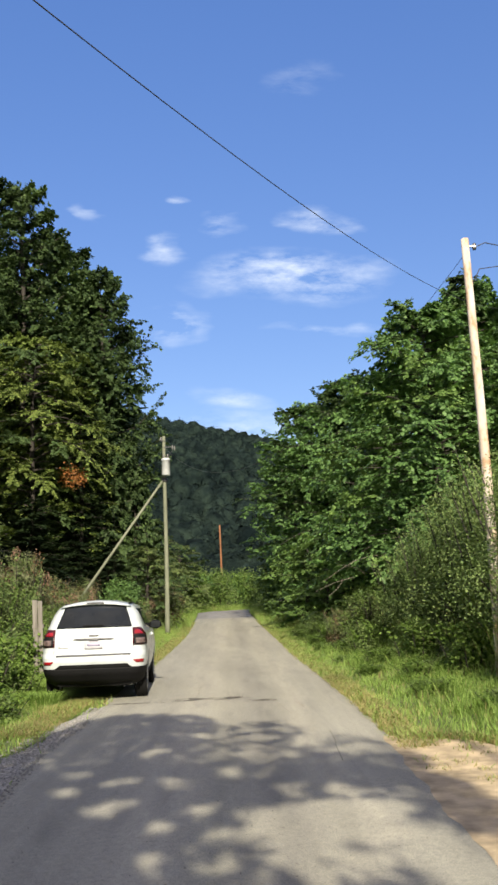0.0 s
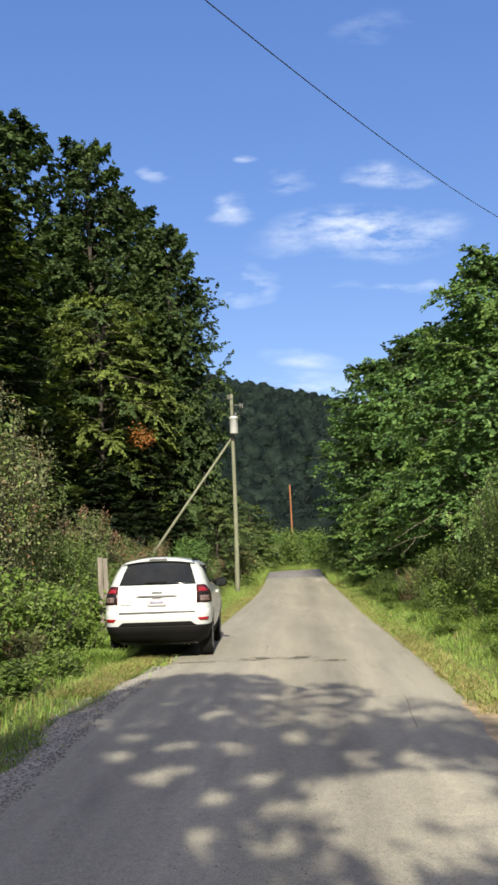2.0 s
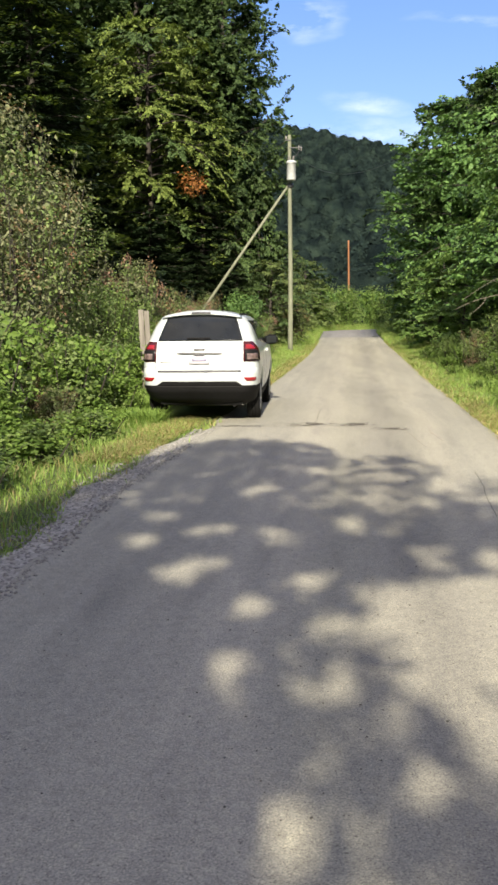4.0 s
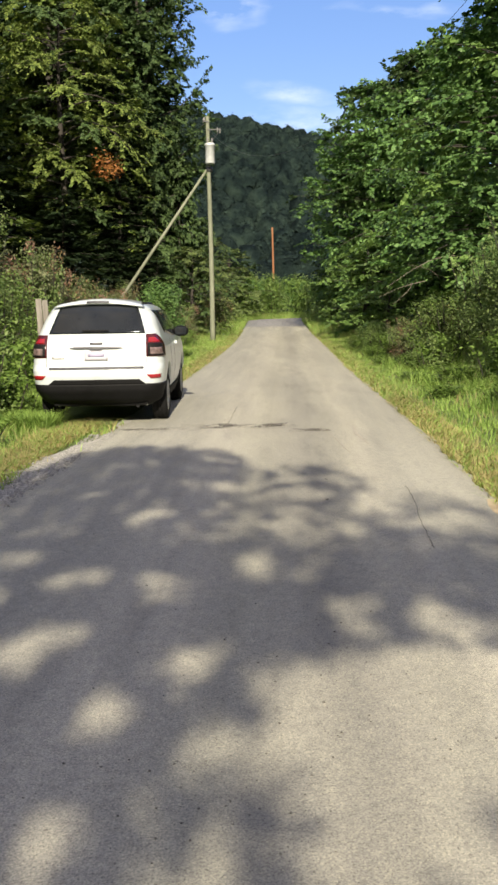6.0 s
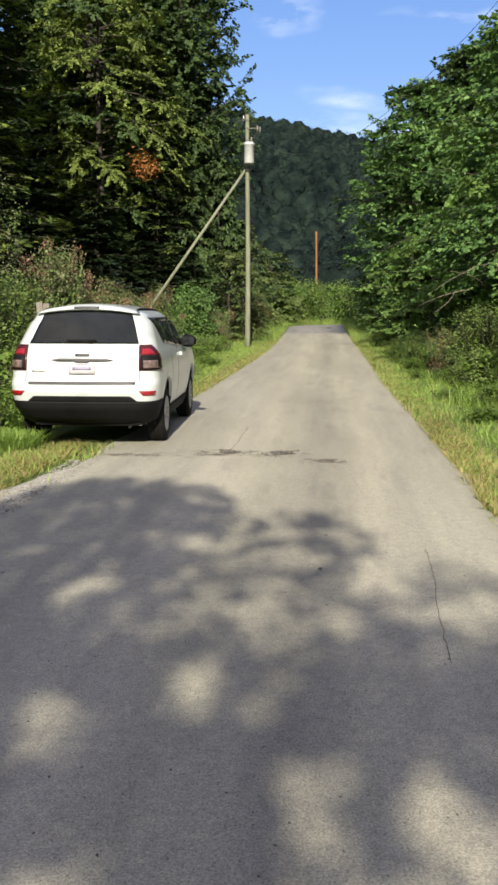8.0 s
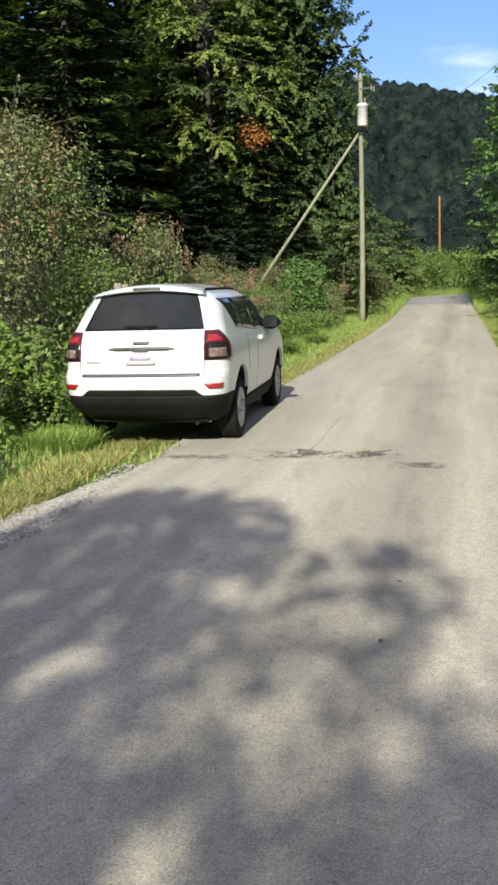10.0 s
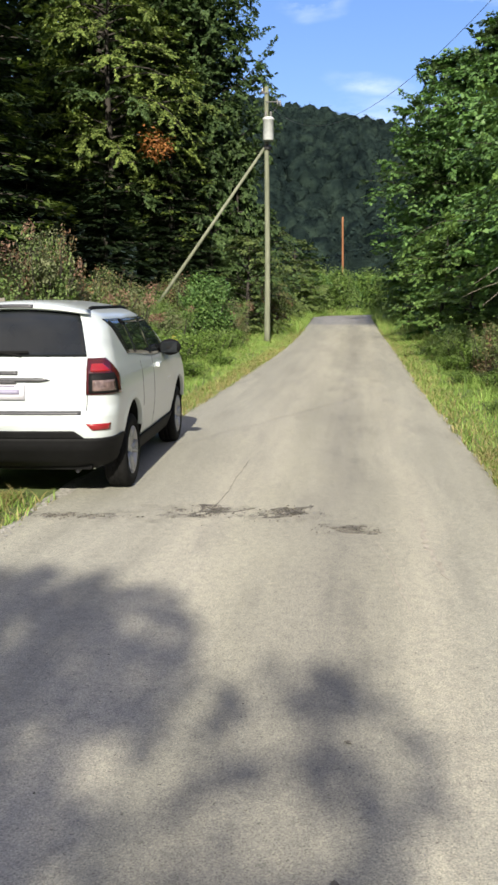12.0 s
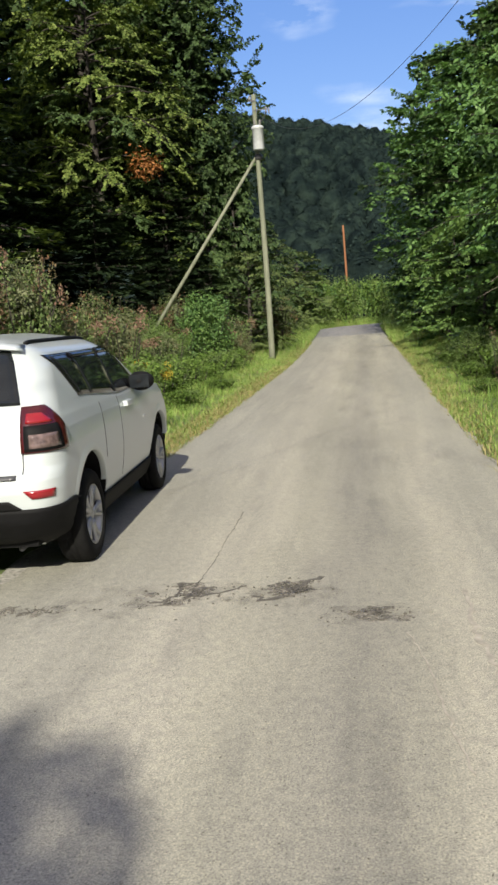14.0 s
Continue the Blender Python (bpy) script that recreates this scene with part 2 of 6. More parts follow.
def asphalt_material(name, low, high):
    """Sun-bleached asphalt: paler wheel tracks and darker strips along the lane, aggregate, stains."""
    m, n, l, p = material(name)
    t = n.new("ShaderNodeTexCoord")
    sx_ = n.new("ShaderNodeSeparateXYZ")
    l.new(t.outputs["Object"], sx_.inputs[0])
    lane = n.new("ShaderNodeMath")          # distance across the lane, which drifts to the right as it goes on
    lane.operation = "MULTIPLY_ADD"
    l.new(sx_.outputs[1], lane.inputs[0]), l.new(sx_.outputs[0], lane.inputs[2])
    lane.inputs[1].default_value = -0.047
    along = n.new("ShaderNodeCombineXYZ")
    l.new(lane.outputs[0], along.inputs[0]), l.new(sx_.outputs[1], along.inputs[1])

    def run(scale, detail, stretch):
        mp, x = n.new("ShaderNodeMapping"), n.new("ShaderNodeTexNoise")
        mp.inputs["Scale"].default_value = stretch
        x.inputs["Scale"].default_value, x.inputs["Detail"].default_value, x.inputs["Roughness"].default_value = scale, detail, 0.58
        l.new(along.outputs[0], mp.inputs[0]), l.new(mp.outputs[0], x.inputs["Vector"])
        return x.outputs["Fac"]

    def offset(fac, by, shift):
        q = n.new("ShaderNodeMath")
        q.operation = "MULTIPLY_ADD"
        q.inputs[1].default_value, q.inputs[2].default_value = by, shift
        l.new(fac, q.inputs[0])
        return q.outputs[0]

    base = ramp(n, l, run(0.8, 6, (1.0, 0.14, 1)), (0.28, low), (0.72, high))
    wander = n.new("ShaderNodeMath")
    wander.operation = "MULTIPLY_ADD"
    wander.inputs[1].default_value = 0.25
    l.new(offset(run(1.1, 3, (0.6, 0.5, 1)), 0.25, -0.125), wander.inputs[2]), l.new(lane.outputs[0], wander.inputs[0])
    track = ramp(n, l, wander.outputs[0], (0.10, (0.94, 0.95, 0.97)), (0.28, (0.96, 0.96, 0.98)), (0.49, (1.12, 1.10, 1.09)), (0.56, (1.02, 1.01, 0.98)), (0.69, (0.82, 0.81, 0.82)), (0.77, (1.0, 0.99, 0.97)), (0.84, (1.14, 1.12, 1.10)), (0.90, (1.0, 1.0, 1.0)))
    base = mix(n, l, 0.9, base, track, "MULTIPLY")
    base = mix(n, l, 0.55, base, ramp(n, l, run(3.4, 3, (1.0, 0.045, 1)), (0.32, (0.82, 0.82, 0.83)), (0.68, (1.16, 1.145, 1.13))), "MULTIPLY")
    blot = ramp(n, l, run(2.6, 5, (1, 0.22, 1)), (0.30, (0.80, 0.80, 0.82)), (0.45, (1, 1, 1)), (0.66, (1.0, 1.0, 1.0)), (0.78, (1.1, 1.085, 1.06)))
    base = mix(n, l, 0.8, base, blot, "MULTIPLY")
    speck = n.new("ShaderNodeTexVoronoi")
    speck.inputs["Scale"].default_value = 150
    l.new(t.outputs["Object"], speck.inputs["Vector"])
    pit = ramp(n, l, noise_node(n, l, 120, 4, 0.7), (0.36, (0.40, 0.40, 0.40)), (0.47, (1, 1, 1)), (0.55, (1.0, 1.0, 1.0)), (0.66, (1.4, 1.38, 1.32)))
    base = mix(n, l, 0.72, base, pit, "MULTIPLY")
    mottle = ramp(n, l, noise_node(n, l, 15, 6, 0.75), (0.36, (0.84, 0.84, 0.85)), (0.5, (1, 1, 1)), (0.64, (1.11, 1.10, 1.07)))
    base = mix(n, l, 0.9, base, mottle, "MULTIPLY")
    hole = ramp(n, l, noise_node(n, l, 38, 5, 0.72), (0.32, (0.30, 0.30, 0.30)), (0.40, (1, 1, 1)), (0.62, (1, 1, 1)), (0.72, (1.28, 1.26, 1.2)))
    base = mix(n, l, 0.85, base, hole, "MULTIPLY")
    stone = ramp(n, l, speck.outputs["Color"], (0.1, (0.72, 0.72, 0.73)), (0.55, (1, 1, 1)), (0.95, (1.32, 1.3, 1.22)))
    base = mix(n, l, 0.75, base, stone, "MULTIPLY")
    l.new(base, p.inputs["Base Color"])
    p.inputs["Roughness"].default_value, p.inputs["Specular IOR Level"].default_value = 0.82, 0.35
    bump(n, l, p, speck.outputs["Distance"], 0.25, 0.003)
    return m


M_ASPHALT = asphalt_material("worn_asphalt", (0.262, 0.256, 0.216), (0.340, 0.331, 0.278))
# darker, greyer tone for the lane beyond y = 45
M_ASPHALT_FAR = asphalt_material("far_asphalt", (0.190, 0.188, 0.186), (0.250, 0.246, 0.240))


def ground_material():
    m, n, l, p = material("soil_and_turf")
    f, g = noise_node(n, l, 1.2, 6, 0.6), noise_node(n, l, 14, 4, 0.6)
    c = ramp(n, l, f, (0.3, (0.055, 0.085, 0.022)), (0.55, (0.085, 0.115, 0.032)), (0.75, (0.13, 0.115, 0.055)))
    l.new(mix(n, l, 0.6, c, ramp(n, l, g, (0.3, (0.6, 0.6, 0.6)), (0.7, (1.3, 1.3, 1.25))), "MULTIPLY"), p.inputs["Base Color"])
    p.inputs["Roughness"].default_value = 0.95
    bump(n, l, p, g, 0.6, 0.04)
    return m


M_GROUND = ground_material()
M_FOREST_FLOOR = plain("forest_floor", (0.026, 0.042, 0.032), 1.0, vary=0.3, scale=0.05, spec=0.1)
M_GRAVELBED = plain("gravel_bed", (0.30, 0.29, 0.26), 0.95, vary=0.45, scale=24)
M_SAND = plain("sandy_dirt", (0.40, 0.315, 0.20), 0.95, vary=0.45, scale=3.5)
M_GRAVEL = plain("gravel", (0.21, 0.204, 0.19), 0.9, vary=0.35, scale=30)
M_PATCH = plain("tar_stain", (0.085, 0.078, 0.066), 0.85, vary=0.4, scale=30)


def crumbled_material():
    """Crumbled asphalt: dark pits between worn, paler stones."""
    m, n, l, p = material("crumbled_asphalt")
    a, b = noise_node(n, l, 22, 6, 0.7), noise_node(n, l, 7, 3, 0.6)
    f = mix(n, l, 0.5, a, b)
    l.new(ramp(n, l, f, (0.40, (0.035, 0.032, 0.028)), (0.50, (0.12, 0.11, 0.094)), (0.57, (0.25, 0.228, 0.19))), p.inputs["Base Color"])
    p.inputs["Roughness"].default_value = 0.9
    bump(n, l, p, a, 0.8, 0.01)
    show(n, l, p, ramp(n, l, noise_node(n, l, 30, 4, 0.7), (0.44, (0.1, 0.1, 0.1)), (0.56, (0.95, 0.95, 0.95))))
    return m


def show(n, l, p, share):
    """Lets what lies below show through, by a share."""
    t, s = n.new("ShaderNodeBsdfTransparent"), n.new("ShaderNodeMixShader")
    l.new(share, s.inputs[0]), l.new(t.outputs[0], s.inputs[1]), l.new(p.outputs[0], s.inputs[2])
    l.new(s.outputs[0], n["Material Output"].inputs[0])


def stain_material():
    """A thin, cloudy film of dark grime."""
    m, n, l, p = material("grime_stain")
    l.new(ramp(n, l, noise_node(n, l, 20, 4), (0.3, (0.05, 0.046, 0.04)), (0.7, (0.11, 0.10, 0.088))), p.inputs["Base Color"])
    p.inputs["Roughness"].default_value = 0.9
    show(n, l, p, ramp(n, l, noise_node(n, l, 6, 6, 0.7), (0.45, (0.0, 0.0, 0.0)), (0.70, (0.3, 0.3, 0.3))))
    return m


M_STAIN = stain_material()
M_CRUMBLE = crumbled_material()
M_SCRATCH = plain("pale_scuff", (0.31, 0.285, 0.24), 0.9, vary=0.3, scale=14)
M_PAINT = plain("white_car_paint", (0.450, 0.490, 0.496), 0.30, vary=0.015, scale=2, coat=0.6)
M_PLASTIC = plain("black_plastic", (0.006, 0.006, 0.0065), 0.7, vary=0.25, scale=20, spec=0.15)
M_RUBBER = plain("tyre_rubber", (0.009, 0.009, 0.009), 0.9, vary=0.3, scale=25, spec=0.12)
M_ALLOY = plain("alloy", (0.42, 0.42, 0.42), 0.38, metal=0.5, vary=0.06)
M_DARKTRIM = plain("dark_trim", (0.05, 0.05, 0.055), 0.35, vary=0.2)
M_RED = plain("red_lens", (0.22, 0.008, 0.012), 0.15, vary=0.12, coat=0.7)
M_DEEPRED = plain("deep_red_lens", (0.05, 0.006, 0.008), 0.12, vary=0.15, coat=0.3)
M_CLEARLENS = plain("clear_lens", (0.12, 0.085, 0.08), 0.12, vary=0.6, scale=16, coat=0.3)
M_PLATE = plain("plate_white", (0.44, 0.435, 0.475), 0.4, vary=0.06)
M_PLATE_INK = plain("plate_ink", (0.22, 0.205, 0.29), 0.5)
M_STEEL = plain("galvanised_steel", (0.50, 0.52, 0.52), 0.45, metal=0.2, vary=0.12)
M_CABLE = plain("cable_black", (0.03, 0.03, 0.035), 0.6)
M_CERAMIC = plain("ceramic", (0.15, 0.145, 0.14), 0.25, vary=0.1)


def car_glass():
    m, n, l, p = material("tinted_glass")
    p.inputs["Base Color"].default_value = (0.010, 0.012, 0.014, 1)
    p.inputs["Roughness"].default_value, p.inputs["Coat Weight"].default_value = 0.04, 0.0
    p.inputs["Specular IOR Level"].default_value = 0.42
    f = noise_node(n, l, 3, 3)
    l.new(ramp(n, l, f, (0.3, (0.008, 0.010, 0.012)), (0.7, (0.016, 0.018, 0.020))), p.inputs["Base Color"])
    return m


M_GLASS = car_glass()
M_GLOSS = plain("gloss_black", (0.007, 0.007, 0.008), 0.12, vary=0.2)


# ---- mesh helpers ----
def mesh_np(name, verts, faces, mat, parent=None, label="", smooth=False, mats=None, index=None):
    """A mesh object from arrays: verts (n, 3), faces (m, 3 or 4)."""
    verts, faces = np.asarray(verts, np.float32), np.asarray(faces, np.int32)
    me = bpy.data.meshes.new(name)
    k = faces.shape[1]
    me.vertices.add(len(verts)), me.loops.add(faces.size), me.polygons.add(len(faces))
    me.vertices.foreach_set("co", verts.ravel())
    me.loops.foreach_set("vertex_index", faces.ravel())
    me.polygons.foreach_set("loop_start", np.arange(0, faces.size, k, dtype=np.int32))
    me.polygons.foreach_set("use_smooth", np.full(len(faces), smooth))
    for x in mats or [mat]:
        me.materials.append(x)
    if index is not None:
        me.polygons.foreach_set("material_index", np.asarray(index, np.int32))
    me.update(calc_edges=True)
    ob = new(name, me)
    if parent:
        ob.parent = parent
    if label:
        ob["label"] = label
    return ob


def part(name, bm, mat, parent=None, label="", smooth=False):
    me = bpy.data.meshes.new(name)
    bmesh.ops.recalc_face_normals(bm, faces=bm.faces)
    bm.to_mesh(me)
    bm.free()
    me.materials.append(mat)
    if smooth:
        me.polygons.foreach_set("use_smooth", np.full(len(me.polygons), True))
    ob = new(name, me)
    if parent:
        ob.parent = parent
    if label:
        ob["label"] = label
    return ob


def box_bm(size, at=(0, 0, 0), bevel=0.0, m=None, bm=None):
    bm = bm or bmesh.new()
    r = bmesh.ops.create_cube(bm, size=1.0)
    bmesh.ops.scale(bm, vec=size, verts=r["verts"])
    if bevel:
        e = list({e for v in r["verts"] for e in v.link_edges})
        r = bmesh.ops.bevel(bm, geom=e, offset=bevel, segments=2, affect="EDGES", profile=0.6)
        vs = list({v for f in r["faces"] for v in f.verts} | {v for v in bm.verts if v.is_valid and v in r["verts"]})
    else:
        vs = r["verts"]
    bmesh.ops.transform(bm, matrix=Matrix.Translation(at) @ (m or Matrix()), verts=vs if not bevel else [v for v in bm.verts])
    return bm


def tube_arrays(path, radii, sides=10, cap=True):
    """A tapering tube along a path, as arrays of quads."""
    path, radii = np.asarray(path, float), np.broadcast_to(radii, len(path))
    d = np.gradient(path, axis=0)
    d /= np.linalg.norm(d, axis=1)[:, None] + 1e-9
    ref = np.where(np.abs(d[:, 2:3]) > 0.9, [[1.0, 0, 0]], [[0, 0, 1.0]])
    a = np.cross(d, ref)
    a /= np.linalg.norm(a, axis=1)[:, None] + 1e-9
    b = np.cross(d, a)
    th = np.linspace(0, 2 * np.pi, sides, endpoint=False)
    v = path[:, None] + radii[:, None, None] * (np.cos(th)[None, :, None] * a[:, None] + np.sin(th)[None, :, None] * b[:, None])
    n = len(path)
    i, j = np.meshgrid(np.arange(n - 1), np.arange(sides), indexing="ij")
    k = (j + 1) % sides
    f = np.stack([i * sides + j, i * sides + k, (i + 1) * sides + k, (i + 1) * sides + j], -1).reshape(-1, 4)
    v = v.reshape(-1, 3)
    if cap:
        v = np.r_[v, path[:1], path[-1:]]
        c0, c1, e = len(v) - 2, len(v) - 1, (n - 1) * sides
        jj = np.arange(0, sides, 2)
        f = np.r_[f, np.stack([0 * jj + c0, (jj + 2) % sides, (jj + 1) % sides, jj], -1),
                  np.stack([0 * jj + c1, e + jj, e + (jj + 1) % sides, e + (jj + 2) % sides], -1)]
    return v, f


def joined(pieces):
    vs, fs, o = [], [], 0
    for v, f in pieces:
        vs.append(v), fs.append(f + o)
        o += len(v)
    return np.concatenate(vs), np.concatenate(fs)


def lathe(profile, axis="x", seg=32):
    """Turns (radius, along) pairs round an axis."""
    p = np.asarray(profile, float)
    th = np.linspace(0, 2 * np.pi, seg, endpoint=False)
    r, a = p[:, 0][:, None], np.broadcast_to(p[:, 1][:, None], (len(p), seg))
    c, s = r * np.cos(th), r * np.sin(th)
    v = np.stack({"x": (a, c, s), "y": (c, a, s), "z": (c, s, a)}[axis], -1).reshape(-1, 3)
    i, j = np.meshgrid(np.arange(len(p) - 1), np.arange(seg), indexing="ij")
    k = (j + 1) % seg
    return v, np.stack([i * seg + j, i * seg + k, (i + 1) * seg + k, (i + 1) * seg + j], -1).reshape(-1, 4)


# ---- the lie of the land ----
EDGE_Y = (-60, -40, -9, -5, -1, 3, 10, 15, 20, 27, 40, 55.5, 57.5, 59.5, 62, 65)
EDGE_L = (-1.5, -0.8, -0.1, -0.1, 0.22, 0.42, 0.80, 1.05, 1.28, 1.55, 1.95, 2.40, 3.6, 7.5, 13.0, 26.0)
EDGE_R = (2.6, 3.0, 3.66, 4.0, 4.22, 4.36, 4.58, 4.84, 5.08, 5.40, 5.82, 6.35, 8.5, 13.0, 19.0, 32.0)


def road_z(y):
    y = np.asarray(y, float)
    up = np.clip((y - 24) / 36, 0, 1)
    down = np.clip((y - 58) / 30, 0, 1)
    return 0.62 * up ** 1.6 - 1.6 * down ** 1.5


def ridge(x):
    return 80 - 0.235 * (x + 14) - 0.0005 * (x + 14) ** 2 + 3 * np.sin(x * 0.03 + 1.0)


def land(x, y):
    x, y = np.asarray(x, float), np.asarray(y, float)
    ye = np.minimum(y, 55)
    left, right = np.interp(ye, EDGE_Y, EDGE_L) - x, x - np.interp(ye, EDGE_Y, EDGE_R)
    z = road_z(np.minimum(y, 90)) - 0.03
    z = z + 0.10 * np.clip(left - 2.5, 0, 4) + 0.35 * np.clip(left - 6.0, 0, 60)
    z = z + 0.16 * np.clip(right - 1.2, 0, 2) + 0.42 * np.clip(right - 2.6, 0, 5) + 0.25 * np.clip(right - 8, 0, 60)
    bank = np.clip((y - 8) / 14, 0, 1)
    z = z - bank * 0.75 * (0.42 * np.clip(right - 2.6, 0, 5))
    off = np.maximum(left, right)
    z = z + np.clip(off, 0, 3) * 0.05 * np.sin(x * 2.3 + y * 1.1) * np.sin(y * 1.7 - x)
    far = np.clip((y - 120) / 300, 0, 1)
    hill = np.maximum(ridge(x), 15) * (far * far * (3 - 2 * far))
    return np.where(y > 120, np.maximum(hill + z * (1 - far), z * (1 - far) + hill), z)


def spaced(*runs):
    out = [np.linspace(a, b, n, endpoint=False) for a, b, n in runs]
    return np.r_[np.concatenate(out), runs[-1][1]]


gx = spaced((-900, -60, 22), (-60, -12, 24), (-12, 14, 105), (14, 60, 24), (60, 900, 22))
gy = spaced((-400, -60, 12), (-60, -14, 24), (-14, 34, 150), (34, 90, 60), (90, 420, 34), (420, 1600, 12))
X, Y = np.meshgrid(gx, gy)
G = np.stack([X, Y, land(X, Y)], -1)
under = (X > np.interp(Y, EDGE_Y, EDGE_L) + 0.12) & (X < np.interp(Y, EDGE_Y, EDGE_R) - 0.12) & (Y < 65) & (Y > -60)
G[..., 2] -= np.where(under, 0.05, 0)
nx = len(gx)
i, j = np.meshgrid(np.arange(len(gy) - 1), np.arange(nx - 1), indexing="ij")
quads = np.stack([i * nx + j, i * nx + j + 1, (i + 1) * nx + j + 1, (i + 1) * nx + j], -1).reshape(-1, 4)
ground = mesh_np("ground", G.reshape(-1, 3), quads, None, smooth=True, mats=[M_GROUND, M_FOREST_FLOOR], index=(G.reshape(-1, 3)[quads[:, 0], 1] > 95).astype(int))
tagged(ground, "rough green turf and soil along a country lane", "ground", kind="structure")

# the lane: a thin slab with ragged edges
ry = np.arange(-60, 65.01, 0.22)
rl = np.interp(ry, EDGE_Y, EDGE_L) + 0.05 * np.sin(ry * 3.1) * np.sin(ry * 1.3 + 1) + np.random.uniform(-0.035, 0.035, len(ry))
rr = np.interp(ry, EDGE_Y, EDGE_R) + 0.04 * np.sin(ry * 2.7 + 2) * np.sin(ry * 0.9) + np.random.uniform(-0.035, 0.035, len(ry))
cols = np.linspace(0, 1, 15)
RX = rl[:, None] + (rr - rl)[:, None] * cols
RZ = road_z(ry)[:, None] + 0.0 * RX
top = np.stack([RX, np.broadcast_to(ry[:, None], RX.shape), RZ], -1)
skirt_l, skirt_r = top[:, :1] + (-0.04, 0, -0.07), top[:, -1:] + (0.04, 0, -0.07)
R = np.concatenate([skirt_l, top, skirt_r], 1)
nc = R.shape[1]
i, j = np.meshgrid(np.arange(len(ry) - 1), np.arange(nc - 1), indexing="ij")
quads = np.stack([i * nc + j, i * nc + j + 1, (i + 1) * nc + j + 1, (i + 1) * nc + j], -1).reshape(-1, 4)
road = mesh_np("road", R.reshape(-1, 3), quads, None, mats=[M_ASPHALT, M_ASPHALT_FAR], index=(R.reshape(-1, 3)[quads[:, 0], 1] > 45.0).astype(int))
tagged(road, "sun-bleached grey asphalt lane with worn ragged edges", "road", kind="structure")

# ---- plants ----
rng = np.random.default_rng(7)


def unit(v):
    return v / (np.linalg.norm(v, axis=-1, keepdims=True) + 1e-9)


def leaf_quads(pos, normal, size, aspect=0.6, fold=0.12):
    """One four-cornered leaf at each place: base, side, tip, side."""
    n = len(pos)
    normal = unit(normal)
    t = unit(np.cross(normal, rng.normal(size=(n, 3))))
    b = np.cross(normal, t)
    s = np.broadcast_to(size, n)[:, None] * rng.uniform(0.65, 1.3, (n, 1))
    dip = normal * s * fold
    v = np.stack([pos - t * s * 0.5, pos + b * s * aspect * 0.5 - dip + t * s * 0.06, pos + t * s * 0.5 - dip, pos - b * s * aspect * 0.5 - dip + t * s * 0.06], 1)
    return v.reshape(-1, 3), np.arange(4 * n).reshape(-1, 4)


def lumpy(d, seed):
    k = np.random.default_rng(seed).normal(size=(5, 3)) * 2.6
    return 1 + 0.16 * sum(np.sin(d @ q + 1.7 * i) for i, q in enumerate(k)) / 1.6


def clump_points(centre, radius, count, flat=0.75, seed=0):
    d = unit(rng.normal(size=(count, 3)) + (0, 0, 0.25))
    r = radius * (0.45 + 0.55 * rng.random((count, 1)) ** 0.6) * lumpy(d, seed)[:, None]
    r = r * np.where(rng.random((count, 1)) < 0.09, rng.uniform(1.05, 1.28, (count, 1)), 1)
    return centre + d * r * (1, 1, flat), d * 0.55 + (0, 0, 0.65) + rng.normal(size=(count, 3)) * 0.42


def bent(a, b, wobble=0.06, n=7):
    a, b = np.asarray(a, float), np.asarray(b, float)
    t = np.linspace(0, 1, n)[:, None]
    off = rng.normal(size=3) * np.linalg.norm(b - a) * wobble
    return a + (b - a) * t + off * np.sin(np.pi * t) + np.array([0, 0, 1.0]) * np.linalg.norm(b - a) * 0.08 * np.sin(np.pi * t)


def profile(t, kind):
    if kind == "oval":
        return np.sqrt(np.clip(1 - (2 * t - 0.85) ** 2 * 0.85, 0.02, 1))
    if kind == "dome":
        return np.clip(1 - t ** 2.1, 0.03, 1) ** 0.7
    if kind == "cone":
        return np.clip(1.05 - t, 0.08, 1) ** 0.75
    return np.clip(np.sin(np.pi * np.clip(t * 0.86 + 0.12, 0, 1)), 0.1, 1) ** 0.7


